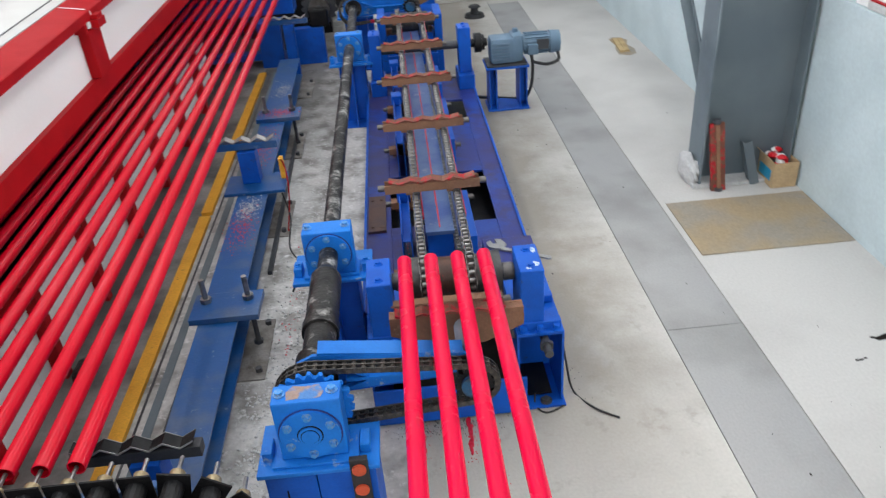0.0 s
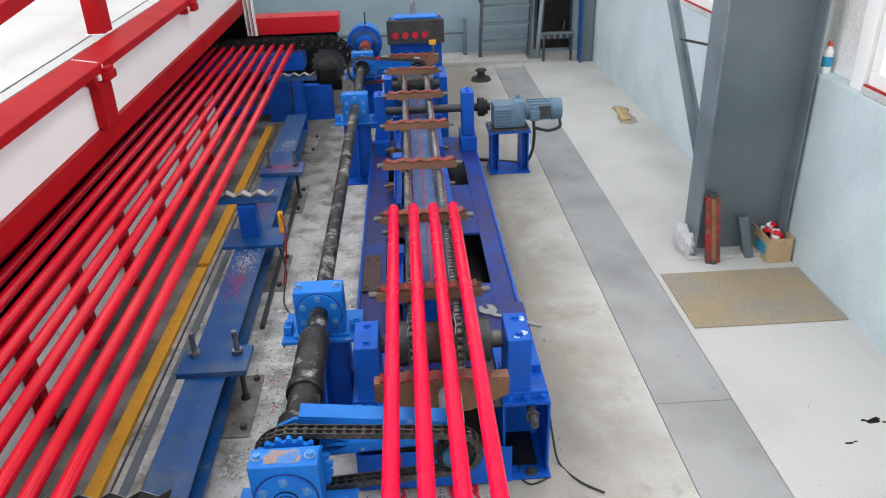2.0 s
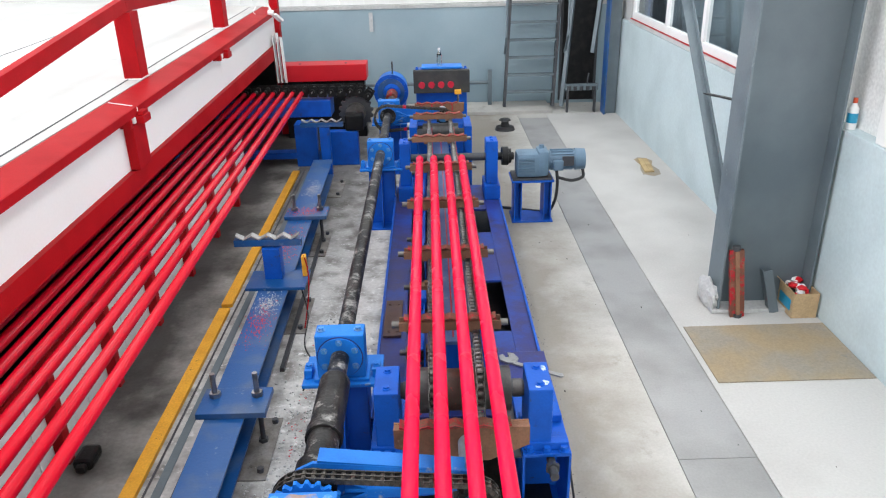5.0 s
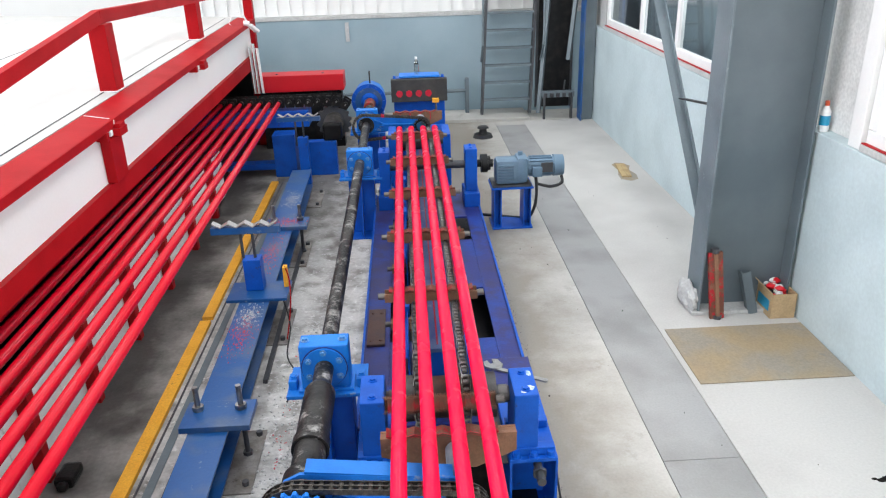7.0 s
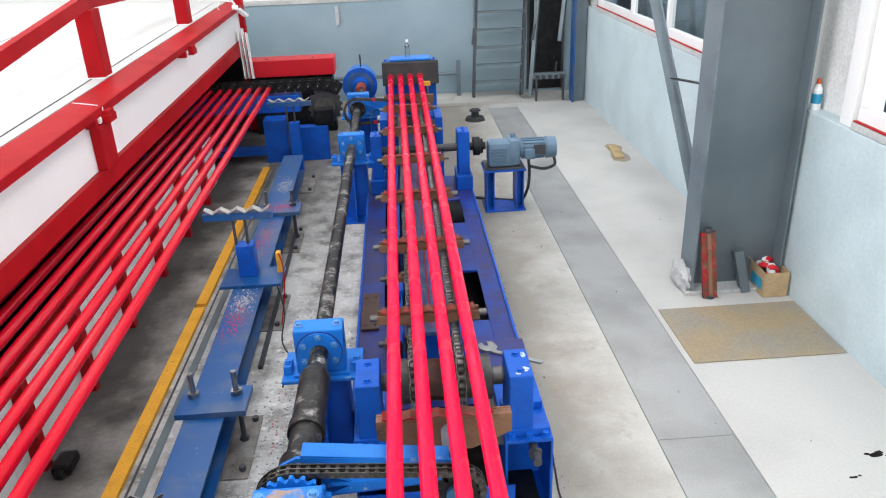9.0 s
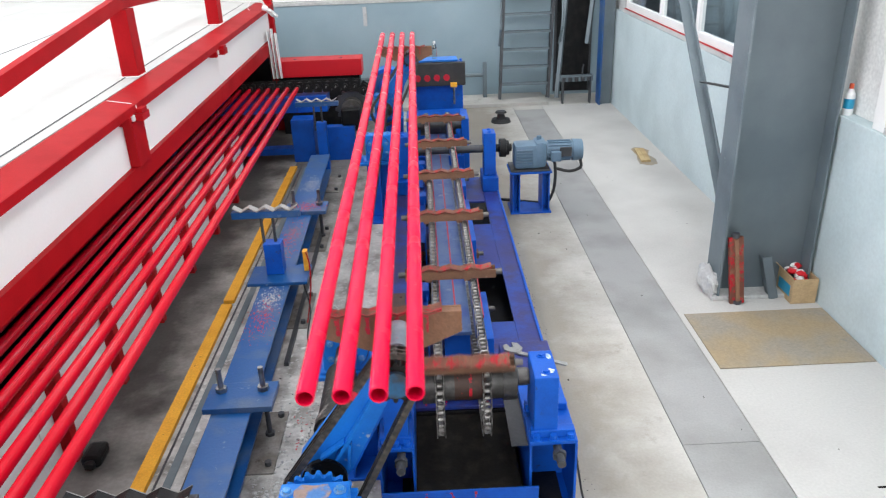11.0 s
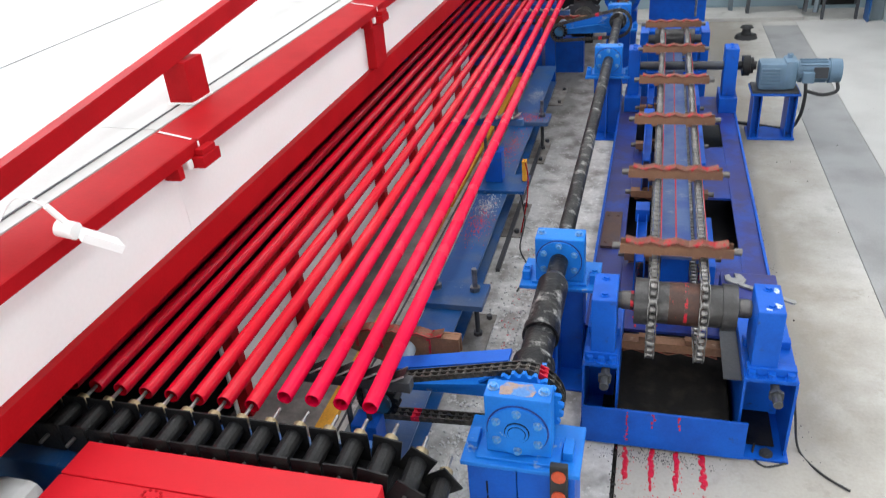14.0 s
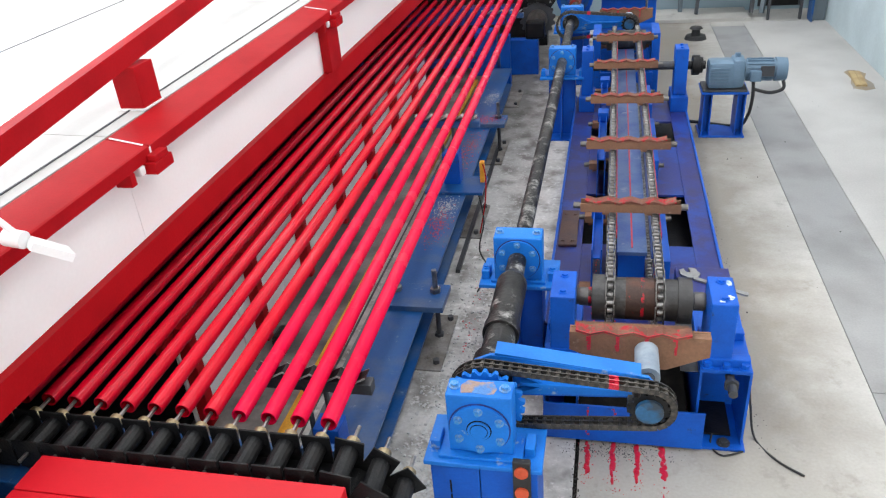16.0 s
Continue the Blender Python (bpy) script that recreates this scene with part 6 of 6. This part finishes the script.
def build_rail():
    g = thing("guard_rail", (OVEN_X, 5, 1.6), "red steel guard rail along the oven roof's edge", "railing")
    x = OVEN_X + 0.03

    def trim(y):
        z = trim_z(y)
        return ((x + 0.004, z - 0.058), (x + 0.004, z), (x - 0.005, z + 0.004), (-2.085, z + 0.030), (-2.085, z - 0.02), (x - 0.09, z - 0.056))

    for a, b in ((-1.5, 2.56), (2.568, 5.13), (5.138, 10.8)):
        part("roof_trim", prism(bmesh.new(), trim, a, b), "red_frame", g, "broad red edge trim with scuffed corners")
    for y in (2.564, 5.134):
        m = bmesh.new()
        z = trim_z(y)
        bar(m, (x - 0.02, y - 0.012, z + 0.0085), (-2.07, y + 0.012, z + 0.0305), 0.010, 0.003)
        bar(m, (x + 0.0055, y, z - 0.05), (x + 0.0055, y, z - 0.005), 0.003, 0.012, (0, 1, 0))
        part("sealed_joint", m, "white_sheet", g, "pale filler in the trim's joint")
    # upright posts on the roof behind the trim, with their clamps hanging below it
    for y, w in ((2.94, 0.17), (5.93, 0.18), (8.72, 0.18)):
        z = trim_z(y) + 0.036
        part("post", box(bmesh.new(), -2.235, -2.10, y, y + w, z, top_line(y) - 0.05, 0.004), "red_frame", g)
        part("post_foot", box(bmesh.new(), -2.245, -2.09, y - 0.008, y + w + 0.008, z - 0.003, z + 0.006, 0.001), "white_sheet", g, "pale weld and sealant at the post's foot")
    for y in (0.45, 2.50, 5.09, 7.62):
        z = trim_z(y)
        part("clamp", box(bmesh.new(), x - 0.06, x + 0.055, y, y + 0.15, z - 0.115, z - 0.06, 0.004), "red_frame", g)
        part("clamp_face", box(bmesh.new(), x + 0.006, x + 0.05, y + 0.02, y + 0.13, z - 0.059, z - 0.03, 0.003), "red_frame", g)
        part("clamp_strap", box(bmesh.new(), x - 0.07, x + 0.012, y - 0.14, y - 0.10, z - 0.118, z - 0.06, 0.003), "red_frame", g)
        part("weld", box(bmesh.new(), x - 0.05, x + 0.008, y - 0.05, y - 0.01, z - 0.105, z - 0.061, 0.008), "white_sheet", g, "pale sealant smear")
    y = 5.09
    part("stanchion", box(bmesh.new(), OVEN_X - 0.039, x + 0.002, y - 0.09, y + 0.15, beam_top(y) + 0.005, trim_z(y) - 0.117, 0.004), "red_frame", g)
    for a, b in ((0.55, 5.98), (5.984, 10.8)):
        m = bmesh.new()
        bar(m, (-2.165, a, top_line(a)), (-2.165, b, top_line(b)), 0.06, 0.10)
        part("top_rail", m, "red_frame", g)
    # white lamp heads clamped to the rail
    for y, z in ((1.60, 1.725), (9.9, 1.86)):
        c = thing("clamp_lamp", (x + 0.07, y, z), "small white clamp-on lamp head with a thin cable", "lamp", "clamp lamps")
        px = x + 0.06
        part("clamp", rod(bmesh.new(), (px - 0.02, y, z - 0.01), (px + 0.05, y, z - 0.02), 0.032, 16), "white_plastic", c, smooth=True)
        m = bmesh.new()
        bar(m, (px + 0.05, y + 0.01, z - 0.035), (px + 0.12, y + 0.10, z - 0.13), 0.095, 0.03)
        part("head", m, "white_plastic", c)
        part("neck", rod(bmesh.new(), (px + 0.02, y + 0.0, z + 0.01), (px - 0.01, y - 0.03, z + 0.09), 0.012, 10), "white_plastic", c)
        part("cable", tube_path(bmesh.new(), curve_points(((px - 0.01, y - 0.03, z + 0.09), (px - 0.10, y - 0.06, z + 0.13), (px - 0.17, y - 0.14, z + 0.02), (px - 0.12, y - 0.3, z + 0.0))), 0.004), "white_plastic", c)


build_rail()


# ---- pipes ----
def pipe_mesh():
    """A wet red pipe, its near end at the origin, along y."""
    m = bmesh.new()
    n = 32
    rings = []
    for r, y in ((PIPE_R - 0.006, 0.25), (PIPE_R - 0.006, 0.0), (PIPE_R - 0.001, -0.001), (PIPE_R, 0.002), (PIPE_R, PIPE_L - 0.002), (PIPE_R - 0.001, PIPE_L), (PIPE_R - 0.006, PIPE_L), (PIPE_R - 0.006, PIPE_L - 0.25)):
        rings.append([m.verts.new((r * math.cos(2 * math.pi * i / n), y, r * math.sin(2 * math.pi * i / n))) for i in range(n)])
    for a, b in zip(rings, rings[1:]):
        for i in range(n):
            m.faces.new((a[i], a[(i + 1) % n], b[(i + 1) % n], b[i]))
    m.faces.new(rings[0][::-1])
    m.faces.new(rings[-1])
    bmesh.ops.recalc_face_normals(m, faces=m.faces)
    return m


def build_pipes():
    me = mesh_of("steel_pipe", pipe_mesh(), "wet_red", smooth=True)
    rack_mesh = me.copy()
    rack_mesh.materials[0] = M["dried_red"]
    moved, old = [], []
    for k in range(4):
        moved.append(tagged(new("steel_pipe", me), "freshly painted wet red steel pipe on the conveyor", "pipe", "pipes on the conveyor"))
    for k in range(18):
        old.append(tagged(new("steel_pipe", rack_mesh), "glossy red painted steel pipe on the drying rack", "pipe", "pipes on the rack"))
    return moved, old


PIPES, RACK_PIPES = build_pipes()


# ---- everything that moves ----
def between(rows, t):
    """Straight steps between rows of (seconds, value)."""
    for (a, u), (b, v) in zip(rows, rows[1:]):
        if t <= b:
            return u + (v - u) * max(t - a, 0) / (b - a)
    return rows[-1][1]


TRAVEL = ((0, 0), (3.5, 2.39), (5, 3.41), (8.5, 5.83), (9.2, 6.37), (14, 9.857), (16, 11.24))
TIP = ((0, 2.72), (2.5, 4.39), (5, 6.13), (7.4, 7.80), (8.5, 8.72), (9.0, 9.25), (9.25, 9.37), (16, 9.37))
SWING = ((0, 0), (9.5, 0), (9.9, 6), (10.3, 24), (10.7, 44), (11.5, 86), (12, 117), (12.5, 140), (13, 161), (13.5, 178), (14, 188), (14.5, 196),
         (14.75, 215), (14.9, 236), (15.15, 270), (15.4, 308), (15.5, 326), (15.6, 341), (15.7, 351), (15.8, 358), (16, 360))
SHIFT = ((0, 0.25), (2.6, 0.25), (2.9, 0.225), (4.9, 0.02), (5.2, 0), (16, 0))
LIFT = ((0, -0.195), (5.4, -0.195), (6.6, 0), (16, 0))
START = 4.63 - FRONT - 11.31
DROP_ANGLE = 185.5
DIP = 0.095            # how far the waiting cradles stand below the pipes on the conveyor


def carried(a):
    """How fully the arms bear the pipes at angle a: the long shaft twists, so the near arm hangs lower and the pipes slide a little."""
    return max(0.0, min((a - 10) / 60, 1, (196 - a) / 25))


def loop_pose(s, x=0.0):
    """A place on the conveyor's chain loop, in the conveyor's space."""
    s %= LOOP
    arc = math.pi * WHEEL / 2
    back, low = FRONT + RUN, AXLE - FALL
    legs = (RUN, arc, FALL, arc, RUN, arc, FALL, arc)
    k = 0
    while s > legs[k] and k < 7:
        s -= legs[k]
        k += 1
    q = s / WHEEL
    a = (k // 2) * math.pi / 2 + (q if k % 2 else 0)
    if k % 2:
        cy, cz = (back, back, FRONT, FRONT)[k // 2], (AXLE, low, low, AXLE)[k // 2]
        y, z = cy + WHEEL * math.sin(a), cz + WHEEL * math.cos(a)
    else:
        y = (FRONT + s, back + WHEEL, back - s, FRONT - WHEEL)[k // 2]
        z = (AXLE + WHEEL, AXLE - s, low - WHEEL, low + s)[k // 2]
    o = conveyor.location
    return pose(x - o.x, y - o.y, z - o.z, -math.degrees(a))


def spindle_pose(x, parent_x, y_shift, z_base, d):
    """A spindle on its chain: level along the rack, then down round the end wheel."""
    if x <= WRAP_X:
        return pose(x - parent_x, y_shift, RACK_Z - z_base)
    q = (x - WRAP_X) / WRAP_R
    return pose(WRAP_X + WRAP_R * math.sin(q) - parent_x, y_shift, RACK_Z - WRAP_R + WRAP_R * math.cos(q) - z_base, 0, math.degrees(q))


def motions():
    quarter = [0.25 * k for k in range(65)]
    eighth = [0.125 * k for k in range(129)]
    for k, b in enumerate(CARRIERS):
        walk(b, [(t, loop_pose(START + k * PITCH + between(TRAVEL, t), sum(SLOTS) / 4)) for t in eighth])
    for o, x, s in CHAIN:
        walk(o, [(t, loop_pose(s + between(TRAVEL, t), x)) for t in quarter])
    swing_times = [0, 5, 9.5] + [9.6 + 0.1 * k for k in range(65)]
    walk(shaft, [(t, pose(PIV_X, 5.5, PIV_Z, 0, -between(SWING, t), 0)) for t in swing_times])
    for c, y in zip(CRADLES, (NEAR_Y, FAR_Y)):
        rows = []
        for t in swing_times:
            a = radians(between(SWING, t))
            rows.append((t, pose(PIV_X + ARM * math.cos(a), y, PIV_Z + ARM * math.sin(a) + (0.05 if y > 5 else -0.03) * carried(math.degrees(a)))))
        walk(c, rows)
    # pipes: carried along, swung over, laid on the rack
    for k, p in enumerate(PIPES):
        rows = []
        x_end = RACK_X[3 - k]
        for t in [0.5 * j for j in range(19)] + [9.25, 9.5] + [9.6 + 0.1 * j for j in range(65)]:
            a = between(SWING, t)
            if a < DROP_ANGLE:
                q = radians(a)
                x = SLOTS[k] + ARM * (math.cos(q) - 1)
                z = max(PIPE_Z if a < 90 else RACK_Z, PIPE_Z - DIP + ARM * math.sin(q))
                f = max(0.0, min((a - 120) / (DROP_ANGLE - 120), 1))
            else:
                q = radians(DROP_ANGLE)
                x, z, f = x_end, PIPE_Z + ARM * math.sin(q), 1
            x = x + (x_end - x) * f * f
            slip = carried(a)
            rows.append((t, pose(x - 0.055 * slip, between(TIP, t) - PIPE_L - (0.04 if a > 196 else 0) + 0.12 * slip, z - 0.022 * slip, 0.85 * slip, 0, RACK_YAW * f + 0.4 * slip)))
        walk(p, rows)
    times = (0, 2.6, 2.9, 3.5, 4.2, 4.9, 5.2, 16)
    for k, p in enumerate(RACK_PIPES):
        walk(p, [(t, pose(RACK_X[k + 4] + between(SHIFT, t) if k < 20 else 0, 1.68, RACK_Z, 0, 0, RACK_YAW)) for t in times])
    for bodies, y, d in ((NEAR_SPINDLES, 1.555, 1), (FAR_SPINDLES, 9.48, -1)):
        for k, b in enumerate(bodies):
            x = -0.81 + 0.122 * 3 - 0.122 * k + (lean(9.3) if d < 0 else 0)
            walk(b, [(t, spindle_pose(x + between(SHIFT, t), -1.4, 0, 0.55, d)) for t in times])
    for r in RESTS:
        walk(r, [(t, pose(0, 0, RACK_Z - 0.105 + between(LIFT, t))) for t in (0, 5.4, 5.7, 6.0, 6.3, 6.6, 16)])


motions()
